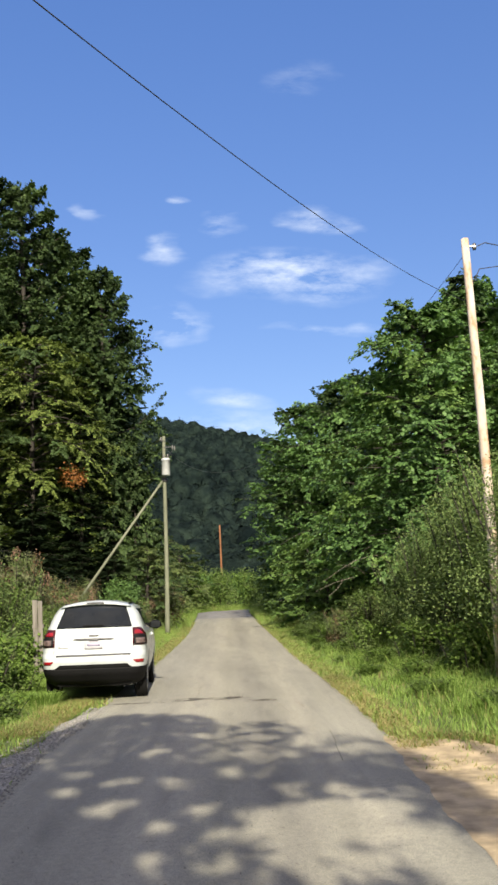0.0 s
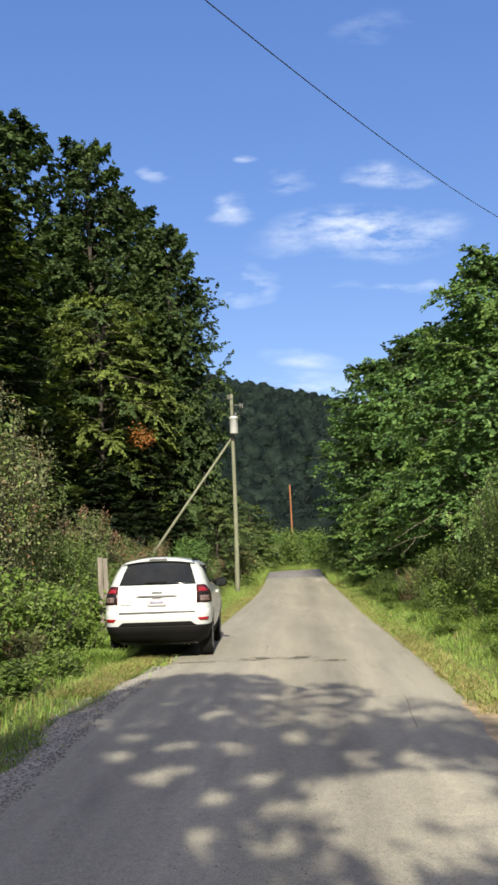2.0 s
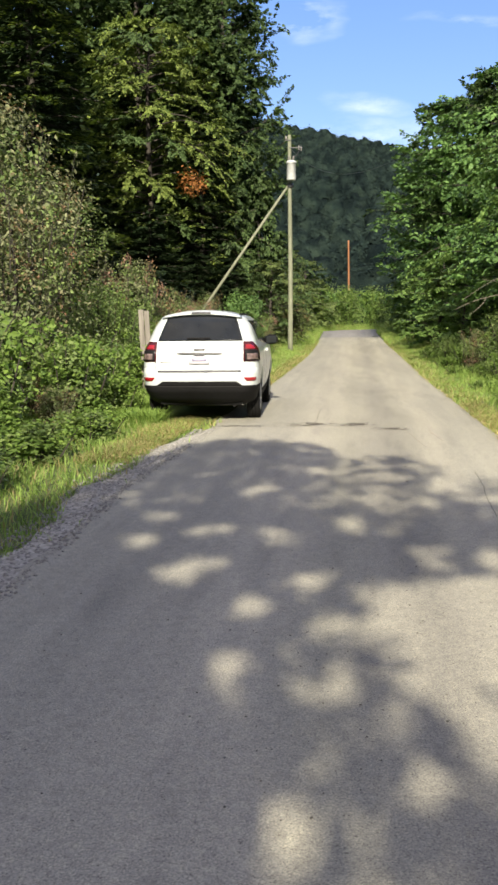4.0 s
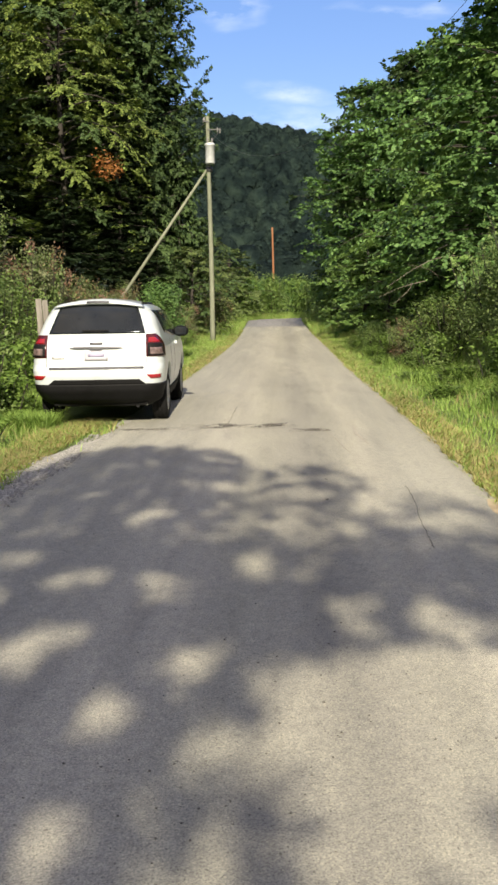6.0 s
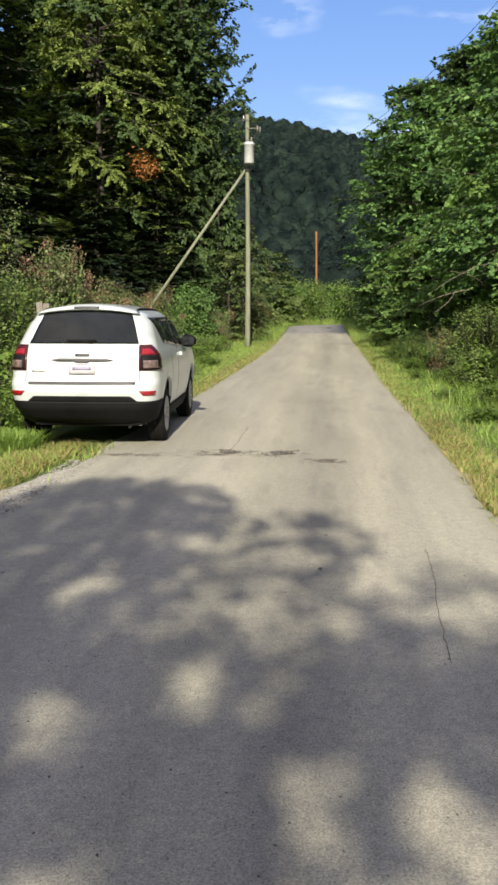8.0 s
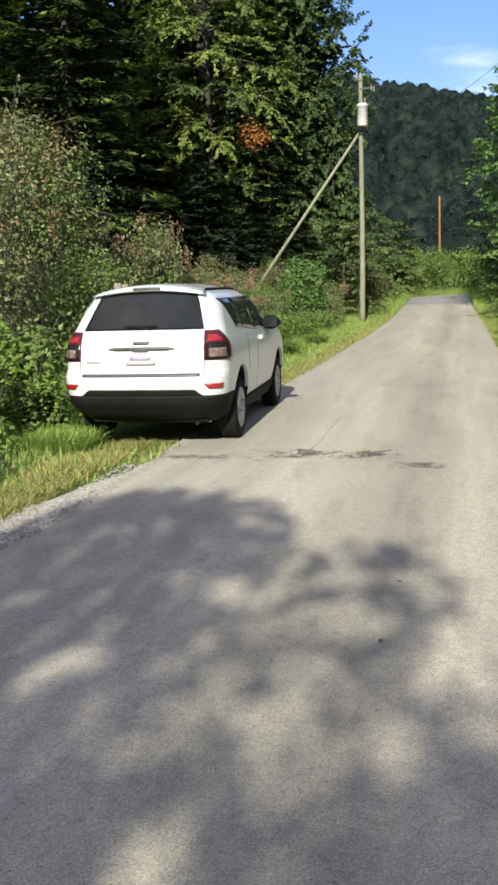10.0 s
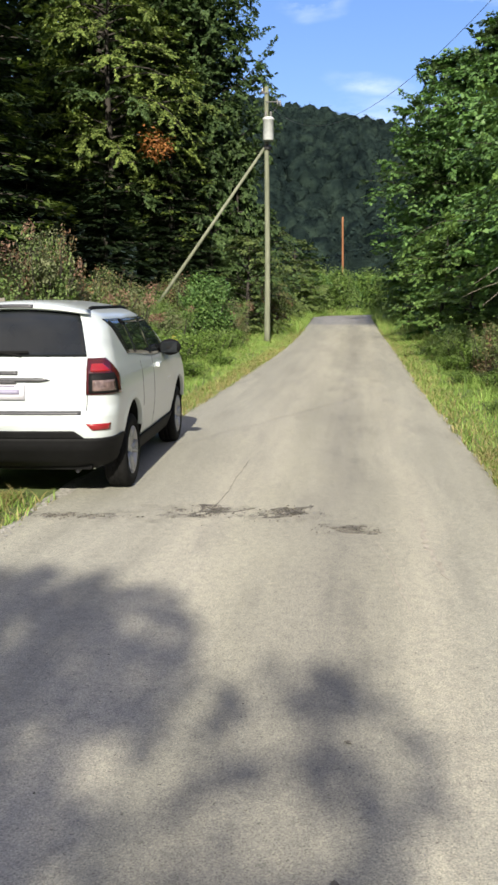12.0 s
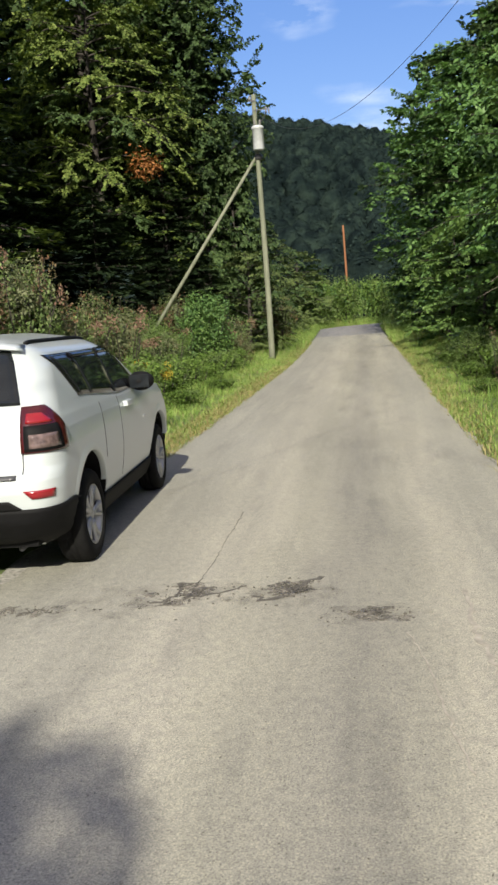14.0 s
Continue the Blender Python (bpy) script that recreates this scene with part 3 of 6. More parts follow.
def broad_tree(name, H, R, foot, clumps, per, size, mats, kind="oval", flat=0.7, lump=0.32, keep=None, limb=0.24, fill=0, droop=0.0):
    """A broadleaf tree, its base at the origin: trunk with limbs, and a crown of leaf clumps with gaps."""
    base = new(name)
    tr = H * 0.011 + 0.05
    spine = bent((0, 0, -0.3), (rng.normal() * 0.3, rng.normal() * 0.3, H * 0.93), 0.02, 10)
    wood = [tube_arrays(spine, np.linspace(tr, 0.03, 10), 9)]
    vs, ns, idx = [], [], []
    for c in range(clumps):
        t = (c + rng.random()) / clumps
        z = foot + (H - foot) * t
        a = c * 2.39996 + rng.normal() * 0.3
        cr = R * lump * rng.choice((0.5, 0.75, 1.0, 1.2, 1.35)) * rng.uniform(0.85, 1.1) * (0.75 + 0.35 * (1 - t))
        rr = max(R * profile(t, kind) * rng.uniform(0.85, 1.04) - cr * 0.6, 0) * np.sqrt(rng.uniform(0.2, 1))
        centre = np.array([rr * np.cos(a), rr * np.sin(a), min(z, H - cr * flat * 0.8)])
        p, n = clump_points(centre, cr, per, flat, seed=c + int(H * 100))
        p[:, 2] -= droop * ((p[:, :2] - centre[:2]) ** 2).sum(1) / cr
        vs.append(p), ns.append(n), idx.append(np.full(per, 1 if rng.random() < 0.22 and len(mats) > 1 else 0))
        if c % 3 == 0:
            start = spine[np.clip(int(9 * max(z - R * 0.5, 0.2 * H) / (H * 0.93)), 1, 8)]
            wood.append(tube_arrays(bent(start, centre, 0.08), np.linspace(tr * limb, 0.012, 7), 5))
    if fill:
        d = unit(rng.normal(size=(fill, 3))) * rng.random((fill, 1)) ** (1 / 3)
        vs.append(d * (R, R, (H - foot) * 0.48) + (0, 0, foot + (H - foot) * 0.5)), ns.append(rng.normal(size=(fill, 3)) + (0, 0, 1)), idx.append(np.zeros(fill, int))
    v, f = joined(wood)
    tagged(mesh_np("trunk", v, f, M_BARK, base, smooth=True), kind="stuff")
    vs, ns, idx = np.concatenate(vs), np.concatenate(ns), np.concatenate(idx)
    if keep:
        k = keep(vs)
        vs, ns, idx = vs[k], ns[k], idx[k]
    v, f = leaf_quads(vs, ns, size)
    mesh_np("crown", v, f, None, base, mats=mats, index=idx)
    return base


def aimed_leaves(pos, way, normal, size, aspect=0.7):
    """One leaf at each place, growing from its stalk along a way, its face along the normal."""
    way = unit(way)
    normal = unit(normal - way * (normal * way).sum(1, keepdims=True))
    across = np.cross(normal, way)
    s = np.broadcast_to(size, len(pos))[:, None] * rng.uniform(0.6, 1.3, (len(pos), 1))
    v = np.stack([pos, pos + (way * 0.42 + across * aspect * 0.5 - normal * 0.08) * s, pos + (way - normal * 0.16) * s, pos + (way * 0.42 - across * aspect * 0.5 - normal * 0.08) * s], 1)
    return v.reshape(-1, 3), np.arange(4 * len(pos)).reshape(-1, 4)


def leafy_tree(name, H, R, foot, boughs, twigs, per, size, mats, kind="oval", rise=0.3, sag=0.35, aspect=0.7, uneven=0.25, spread=0.24, face=0.6, puff=0.22, extra=None):
    """A tree of single boughs: each carries twigs to both sides, each twig a fan of leaves, with gaps between the layers."""
    base = new(name)
    tr = H * 0.011 + 0.05
    spine = bent((0, 0, -0.3), (rng.normal() * 0.25, rng.normal() * 0.25, H * 0.94), 0.02, 10)
    wood = [tube_arrays(spine, np.linspace(tr, 0.025, 10), 9)]
    phase = rng.random(3) * 6.283
    P, W, N, I = [], [], [], []
    for b in range(boughs):
        t = (b + rng.random()) / boughs
        a = b * 2.39996 + rng.normal() * 0.35
        L = R * profile(t, kind) * rng.uniform(0.92 - uneven, 0.99 + 0.5 * uneven) * (1 + uneven * np.sin(2 * a + phase[0] + 4 * t) + uneven * 0.7 * np.sin(3 * a + phase[1] - 7 * t)) + 0.25
        lift = rise * rng.uniform(0.6, 1.4) + 0.9 * max(t - 0.75, 0)
        dip = sag * rng.uniform(0.6, 1.4)
        out, side, upw = np.array([np.cos(a), np.sin(a), 0]), np.array([-np.sin(a), np.cos(a), 0]), np.array([0, 0, 1.0])
        z0 = np.clip(foot + (H - foot) * t - (lift - dip) * L, 0.04 * H, 0.93 * H)
        root = np.array([np.interp(z0, spine[:, 2], spine[:, 0]), np.interp(z0, spine[:, 2], spine[:, 1]), z0])
        s = np.linspace(0, 1, 7)[:, None]
        bow = rng.normal() * 0.08
        line = root + out * L * s + side * L * bow * s ** 2 + upw * L * (lift * s - dip * s ** 2)
        wood.append(tube_arrays(line, np.linspace(tr * 0.24 * (0.5 + L / R / 2), 0.008, 7), 4, cap=False))
        q = np.r_[1.0, 0.14 + 0.86 * rng.random(twigs - 1) ** 0.8]
        q = q[:, None]
        start = root + out * L * q + side * L * bow * q ** 2 + upw * L * (lift * q - dip * q ** 2)
        sgn = np.where(np.arange(twigs) % 2, 1.0, -1.0)[:, None]
        sgn[0] = 0.1
        way = unit(out * rng.uniform(0.35, 1.0, (twigs, 1)) + side * sgn * rng.uniform(0.35, 1.1, (twigs, 1)) + upw * (0.5 * (lift - 2 * dip * q) + rng.normal(size=(twigs, 1)) * puff))
        length = (spread * L + 0.28) * rng.uniform(0.6, 1.25, (twigs, 1)) * (1.2 - 0.5 * q)
        k = np.repeat(np.arange(twigs), per)
        u = rng.random((len(k), 1)) ** 0.8
        flank = unit(np.cross(way[k], upw))
        hand = np.where(rng.random((len(k), 1)) < 0.5, 1.0, -1.0)
        P.append(start[k] + way[k] * length[k] * u - upw * 0.18 * length[k] * u ** 2 + flank * hand * size * rng.uniform(0.0, 0.7, (len(k), 1)) * (1.1 - u) + rng.normal(size=(len(k), 3)) * size * 0.16)
        W.append(way[k] * (0.35 + 0.6 * u) + flank * hand * (1.0 - 0.6 * u) - upw * 0.30 + rng.normal(size=(len(k), 3)) * 0.28)
        N.append(upw * 0.8 + out * face + rng.normal(size=(len(k), 3)) * 0.34)
        I.append(np.full(len(k), 1 if rng.random() < 0.25 and len(mats) > 1 else 0))
    v, f = joined(wood)
    tagged(mesh_np("trunk", v, f, M_BARK, base, smooth=True), kind="stuff")
    v, f = aimed_leaves(np.concatenate(P), np.concatenate(W), np.concatenate(N), size, aspect)
    mesh_np("crown", v, f, None, base, mats=mats, index=np.concatenate(I))
    if extra:
        p, n = clump_points(np.array(extra[:3]), extra[3], 420, 0.8, seed=5)
        p = p + rng.normal(size=p.shape) * 0.16
        v, f = leaf_quads(p, n, size * 1.1)
        tagged(mesh_np("dead_bough", v, f, extra[4], base, "bough of dry orange-brown leaves"), kind="stuff")
    return base


def conifer(name, H, R, branches=95, foot=0.08, tip=0.25, size=0.34):
    """A hemlock or pine: whorls of drooping boughs with flat sprays."""
    base = new(name)
    spine = bent((0, 0, -0.3), (rng.normal() * 0.2, rng.normal() * 0.2, H), 0.008, 10)
    tr = H * 0.013 + 0.05
    wood = [tube_arrays(spine, np.linspace(tr, 0.02, 10), 8)]
    P, N, D, S, K = [], [], [], [], []
    for b in range(branches):
        t = foot + (1 - foot) * (b + rng.random()) / branches
        a = b * 2.39996 + rng.normal() * 0.25
        L = R * (1.04 - t) ** 0.65 * rng.uniform(0.65, 1.12) + 0.2
        root = np.array([0, 0, H * t])
        out = np.array([np.cos(a), np.sin(a), 0])
        side = np.array([-np.sin(a), np.cos(a), 0])
        s = np.linspace(0, 1, 6)[:, None]
        sag = rng.uniform(0.12, 0.30)
        line = root + out * L * s + np.array([0, 0, 1]) * L * (0.12 * s - sag * s ** 2)
        if b % 2 == 0:
            wood.append(tube_arrays(line, np.linspace(tr * 0.22, 0.01, 6), 4, cap=False))
        m = int(34 + 26 * L)
        q = rng.random(m) ** 0.75
        w = (rng.random(m) * 2 - 1) * (0.30 * L * np.sin(np.pi * np.clip(q * 0.85 + 0.12, 0, 1)) + 0.12)
        pos = root + out * (L * q)[:, None] + side * w[:, None] + np.array([0, 0, 1]) * (L * (0.12 * q - sag * q ** 2) - np.abs(w) * 0.2 + rng.normal(size=m) * 0.06)[:, None]
        P.append(pos)
        N.append(np.array([0, 0, 1.0]) + out * 0.25 + rng.normal(size=(m, 3)) * 0.28)
        D.append(out * 0.8 + side * np.sign(w)[:, None] * 0.55 + np.array([0, 0, -0.15]) + rng.normal(size=(m, 3)) * 0.25)
        S.append(np.full(m, size) * rng.uniform(0.7, 1.3, m))
        # outer sprays take the painted sunlight colour
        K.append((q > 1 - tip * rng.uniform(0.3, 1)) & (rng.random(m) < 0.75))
    P, N, D, S, K = (np.concatenate(x) for x in (P, N, D, S, K))
    D, N = unit(D), unit(N)
    B = np.cross(N, D) * S[:, None] * 0.20
    v = np.stack([P - D * S[:, None] * 0.5, P + B, P + D * S[:, None] * 0.5, P - B], 1).reshape(-1, 3)
    vw, fw = joined(wood)
    mesh_np("trunk", vw, fw, M_BARK, base, smooth=True)
    mesh_np("crown", v, np.arange(len(v)).reshape(-1, 4), None, base, mats=[M_NEEDLE_SHADED, M_NEEDLE_SUNLIT], index=K.astype(int))
    return base


def shrub(name, H, R, clumps, per, size, mats, shoots=14, plume=None):
    """A many-stemmed shrub: leafy lobes to the ground, with shoots standing out of it."""
    base = new(name)
    wood, P, N, I = [], [], [], []
    for c in range(clumps):
        a, t = c * 2.39996 + rng.normal() * 0.4, (c + 0.5) / clumps
        cr = R * rng.uniform(0.32, 0.5)
        rr = (R - cr * 0.8) * np.sqrt(rng.random()) * (1.05 - 0.6 * t)
        centre = np.array([rr * np.cos(a), rr * np.sin(a), cr * 0.5 + (H - cr * 1.25) * t])
        p, n = clump_points(centre, cr, per, 0.85, seed=c * 7 + int(H * 50))
        P.append(p), N.append(n), I.append(np.full(per, int(rng.integers(0, len(mats)))))
        wood.append(tube_arrays(bent((rr * 0.3 * np.cos(a), rr * 0.3 * np.sin(a), -0.1), centre, 0.1), np.linspace(0.025, 0.008, 7), 4, cap=False))
    tops = []
    for c in range(shoots):
        a = rng.random() * 6.283
        r0 = R * 0.75 * np.sqrt(rng.random())
        z0 = H * rng.uniform(0.55, 0.85) * (1 - 0.35 * r0 / R)
        root = np.array([r0 * np.cos(a), r0 * np.sin(a), z0])
        end = root + np.array([0.25 * np.cos(a), 0.25 * np.sin(a), rng.uniform(0.3, 0.6) * (0.5 + 0.2 * H)])
        q = rng.random((46, 1))
        P.append(root + (end - root) * q + rng.normal(size=(46, 3)) * 0.055)
        N.append(rng.normal(size=(46, 3)) + (0, 0, 0.5)), I.append(np.full(46, int(rng.integers(0, len(mats)))))
        wood.append(tube_arrays(bent(root - (0, 0, 0.3), end, 0.03), np.linspace(0.012, 0.004, 7), 4, cap=False))
        tops.append(end)
    v, f = joined(wood)
    tagged(mesh_np("stem", v, f, M_BARK, base), kind="stuff")
    v, f = leaf_quads(np.concatenate(P), np.concatenate(N), size)
    mesh_np("foliage", v, f, None, base, mats=mats, index=np.concatenate(I))
    if plume:
        for k, e in enumerate(tops):
            v, f = leaf_quads(*clump_points(e, 0.13, 60, 0.8, seed=k), 0.045)
            tagged(mesh_np("flower_head", v, f, plume, base), "fuzzy flower head above the leaves", kind="stuff")
    return base


def place(x, y, s=1.0, turn=0.0, sz=None, sink=0.0):
    return pose(x, y, float(land(x, y)) - sink, 0, 0, turn) @ Matrix.Diagonal((s, s, sz or s, 1))


def plant(proto, spots, label, category, group=""):
    """Stands a plant and its copies at the spots: x, y, scale, turn, height scale."""
    for k, (x, y, s, turn, sz) in enumerate(spots):
        m = place(x, y, s, turn, sz)
        ob = proto
        if k:
            ob = copy_thing(proto, m)
        else:
            proto.matrix_basis = m
            first = m
        tagged(ob, label, category, group)
    proto.matrix_basis = first


# the bright leafy trees beside the lane
near_tree = leafy_tree("maple_tree", 13.0, 4.7, 0.9, 140, 18, 28, 0.15, [M_LEAF, M_LEAF_SUN], "dome", 0.38, 0.32, 0.8, 0.14, 0.22, puff=0.5)
plant(near_tree, [(9.8, 12.6, 0.88, 75, 0.80)], "large sunlit broadleaf tree with layered boughs to the verge", "tree")
back = near_tree.matrix_basis.inverted()
dead = [np.array([back @ Vector(q) for q in bent(a, b, 0.05)]) for a, b in (((9.0, 12.2, 2.3), (5.5, 9.8, 2.0)), ((7.0, 10.8, 2.2), (5.9, 9.3, 2.5)), ((6.6, 10.6, 2.15), (5.4, 10.5, 1.75)), ((6.2, 10.3, 2.1), (5.6, 9.4, 1.6)))]
v, f = joined([tube_arrays(q, np.linspace(0.018 if k == 0 else 0.010, 0.004, 7), 5) for k, q in enumerate(dead)])
mesh_np("bare_bough", v, f, M_DEADWOOD, near_tree, "dead grey bough without leaves", smooth=True)
mid_tree = leafy_tree("maple_tree", 12.5, 4.2, 0.4, 95, 15, 22, 0.20, [M_LEAF, M_LEAF_TALL], "dome", 0.42, 0.30, 0.75, puff=0.45)
plant(mid_tree, [(11.0, 24, 0.92, 0, 0.96), (14.4, 20.5, 1.15, 80, 1.20), (10.9, 33, 0.98, 140, 1.14), (17.0, 27, 1.5, 200, 1.2), (12.6, 9.0, 0.7, 260, 0.55)],
      "leafy green broadleaf tree beside the lane", "tree", "roadside trees")
slim_tree = leafy_tree("poplar_tree", 16.0, 3.0, 1.0, 105, 10, 18, 0.23, [M_LEAF, M_LEAF_TALL], "oval", 0.55, 0.22, 0.7, 0.2, puff=0.5)
plant(slim_tree, [(9.8, 42, 1.05, 0, 0.89), (10.7, 37.5, 1.15, 30, 0.93), (14.6, 46, 1.2, 100, 1.05), (9.4, 49, 0.75, 220, 0.90), (12.0, 36, 1.1, 10, 1.0), (18.0, 36, 1.2, 60, 1.15), (17.5, 30, 1.1, 300, 1.2)],
      "tall narrow dark green tree above the lane", "tree", "roadside trees")
young = leafy_tree("sapling", 5.0, 1.8, 0.1, 46, 10, 20, 0.15, [M_LEAF_SUN, M_LEAF], "oval", 0.5, 0.35)
plant(young, [(7.4, 29, 0.95, 0, 0.85), (8.2, 36, 1.0, 90, 0.9), (9.0, 44, 1.1, 200, 0.9), (7.5, 22.5, 0.7, 40, 0.6)],
      "young broadleaf tree with light green leaves", "tree", "saplings")
young = leafy_tree("sapling", 5.0, 1.8, 0.1, 46, 10, 20, 0.13, [M_LEAF_YOUNG, M_LEAF_DULL], "oval", 0.5, 0.35)
plant(young, [(-0.4, 50, 1.25, 250, 1.25), (0.6, 58.6, 1.2, 20, 0.9), (-0.8, 34.5, 0.8, 70, 0.75)],
      "young broadleaf tree with dull green leaves", "tree", "saplings")
shaded = leafy_tree("sapling", 5.0, 1.8, 0.1, 46, 10, 20, 0.14, [M_LEAF_DULL, M_LEAF_TALL], "cone", 0.3, 0.4)
plant(shaded, [(-0.8, 43, 1.0, 10, 1.45), (-1.7, 40, 1.05, 150, 1.4), (-2.7, 37.5, 1.05, 300, 1.25)],
      "young dark green tree at the edge of the wood", "tree", "saplings")
# the tall wood on the other side
tall_tree = leafy_tree("tulip_tree", 26.0, 4.2, 4.0, 116, 18, 28, 0.225, [M_LEAF_TALL, M_LEAF_DULL], "top", 0.75, 0.18, 0.75, 0.11, 0.25, 0.6, 0.75)
plant(tall_tree, [(-9.4, 41, 1.05, 0, 1.08), (-7.9, 46, 1.2, 130, 0.95), (-13.8, 39, 1.1, 160, 0.98), (-4.0, 40.5, 0.76, 40, 0.84)],
      "tall dark green woodland tree at the edge of the wood", "tree", "woodland trees")
tall_tree = leafy_tree("tulip_tree", 26.0, 4.2, 4.0, 108, 19, 28, 0.225, [M_LEAF_DULL, M_LEAF_TALL], "oval", 0.85, 0.15, 0.75, 0.14, 0.27, 0.6, 0.85)
plant(tall_tree, [(-5.2, 42, 1.0, 80, 0.86), (-12.2, 45, 1.2, 20, 1.0), (-18.5, 36, 1.15, 240, 1.0), (-3.8, 44, 0.62, 200, 0.67)],
      "tall woodland tree with an uneven green crown", "tree", "woodland trees")
birch = leafy_tree("birch_tree", 16.5, 3.9, 4.8, 76, 20, 36, 0.145, [M_LEAF_YELLOW, M_LEAF_DULL], "oval", 0.35, 0.50, 0.65, 0.22, puff=0.35, extra=(2.45, -2.7, 6.95, 0.62, M_DRYLEAF))
plant(birch, [(-7.0, 35.2, 1.0, 0, 1.0)], "yellow-green tree with one dry orange bough, at the wood's edge", "tree")
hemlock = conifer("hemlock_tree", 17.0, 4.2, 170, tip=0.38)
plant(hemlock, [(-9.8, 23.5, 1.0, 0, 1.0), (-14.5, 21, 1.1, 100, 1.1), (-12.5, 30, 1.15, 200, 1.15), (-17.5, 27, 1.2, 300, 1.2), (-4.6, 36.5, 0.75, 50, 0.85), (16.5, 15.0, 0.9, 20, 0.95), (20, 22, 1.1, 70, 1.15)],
      "dark hemlock with drooping boughs, tips coloured as if sunlit", "tree", "conifers")
# no pale tips: every spray keeps the painted-in shade
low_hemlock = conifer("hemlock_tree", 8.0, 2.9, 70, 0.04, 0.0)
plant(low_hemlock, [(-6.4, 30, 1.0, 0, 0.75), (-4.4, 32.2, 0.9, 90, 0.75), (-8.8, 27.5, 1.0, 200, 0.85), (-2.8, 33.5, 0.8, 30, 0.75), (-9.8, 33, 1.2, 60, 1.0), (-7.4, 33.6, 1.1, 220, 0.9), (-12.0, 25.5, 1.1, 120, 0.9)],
      "low hemlock in the understorey, darkened to stand in for shade", "tree", "conifers")
# unseen oaks added behind the camera to throw shade over the lane
shade_tree = broad_tree("oak_tree", 13.0, 5.6, 4.0, 125, 40, 0.36, [M_LEAF_TALL, M_LEAF], "oval", 0.6, 0.125)
# leaves left out so the lane's dapples fit the camera's view: across, along, half width, half length
FITTED_GAPS = ((1.26, -4.99, 0.10, 0.15), (1.80, -3.90, 0.09, 0.16), (0.53, -6.17, 0.13, 0.15), (0.97, -6.56, 0.27, 0.16), (1.47, -6.67, 0.15, 0.16), (2.02, -6.48, 0.12, 0.19), (2.33, -6.47, 0.08, 0.14),
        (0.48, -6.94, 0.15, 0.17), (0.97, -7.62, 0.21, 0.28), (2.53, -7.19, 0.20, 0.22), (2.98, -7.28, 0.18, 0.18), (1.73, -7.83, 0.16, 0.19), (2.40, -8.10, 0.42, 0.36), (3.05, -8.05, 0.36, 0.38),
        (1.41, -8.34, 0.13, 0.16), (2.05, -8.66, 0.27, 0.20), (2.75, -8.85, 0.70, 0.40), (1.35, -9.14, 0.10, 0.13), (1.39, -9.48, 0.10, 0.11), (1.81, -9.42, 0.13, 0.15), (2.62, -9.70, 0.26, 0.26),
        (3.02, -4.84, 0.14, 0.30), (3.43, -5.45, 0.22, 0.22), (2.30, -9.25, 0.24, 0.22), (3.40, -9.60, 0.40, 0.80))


def fitted_shading(x0, y0):
    """Which leaves of a crown standing at (x0, y0) remain: culled by where their shade falls, to fit the dapples and
    the open stretch in the camera's view.
    """
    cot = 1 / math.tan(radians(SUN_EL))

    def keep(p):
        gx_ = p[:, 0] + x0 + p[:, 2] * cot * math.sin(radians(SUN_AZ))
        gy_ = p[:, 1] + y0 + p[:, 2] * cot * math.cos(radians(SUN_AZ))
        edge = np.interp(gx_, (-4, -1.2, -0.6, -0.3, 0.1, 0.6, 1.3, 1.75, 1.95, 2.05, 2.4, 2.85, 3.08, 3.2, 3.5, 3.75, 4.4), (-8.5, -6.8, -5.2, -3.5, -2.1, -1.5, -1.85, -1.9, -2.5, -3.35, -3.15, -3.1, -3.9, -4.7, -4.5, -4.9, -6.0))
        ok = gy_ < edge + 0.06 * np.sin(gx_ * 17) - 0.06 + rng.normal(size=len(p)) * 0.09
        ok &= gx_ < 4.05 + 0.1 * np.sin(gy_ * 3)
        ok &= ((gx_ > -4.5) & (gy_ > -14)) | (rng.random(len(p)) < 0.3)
        # leaf density per ground zone, set to fit the road's tones in view
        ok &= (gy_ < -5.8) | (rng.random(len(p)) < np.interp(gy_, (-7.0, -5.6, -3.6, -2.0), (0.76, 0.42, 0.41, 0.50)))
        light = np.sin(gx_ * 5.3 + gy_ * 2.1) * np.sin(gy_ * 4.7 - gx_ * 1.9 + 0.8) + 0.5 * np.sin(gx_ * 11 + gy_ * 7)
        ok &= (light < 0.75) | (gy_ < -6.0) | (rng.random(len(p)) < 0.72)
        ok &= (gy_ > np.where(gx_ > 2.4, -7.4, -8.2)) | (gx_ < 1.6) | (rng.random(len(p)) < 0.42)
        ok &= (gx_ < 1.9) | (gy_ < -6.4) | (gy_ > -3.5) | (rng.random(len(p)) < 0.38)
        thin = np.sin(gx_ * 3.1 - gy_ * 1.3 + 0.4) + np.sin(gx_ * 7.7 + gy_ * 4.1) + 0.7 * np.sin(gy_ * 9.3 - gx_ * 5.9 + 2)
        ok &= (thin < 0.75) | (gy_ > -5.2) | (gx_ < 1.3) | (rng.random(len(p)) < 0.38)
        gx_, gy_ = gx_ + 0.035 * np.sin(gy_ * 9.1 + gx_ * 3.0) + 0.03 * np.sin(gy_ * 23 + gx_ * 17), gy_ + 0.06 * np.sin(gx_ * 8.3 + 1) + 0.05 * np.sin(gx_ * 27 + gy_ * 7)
        for a, b, c, d in FITTED_GAPS:
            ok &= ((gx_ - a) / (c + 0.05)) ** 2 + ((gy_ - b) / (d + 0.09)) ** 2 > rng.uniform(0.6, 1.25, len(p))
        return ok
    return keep


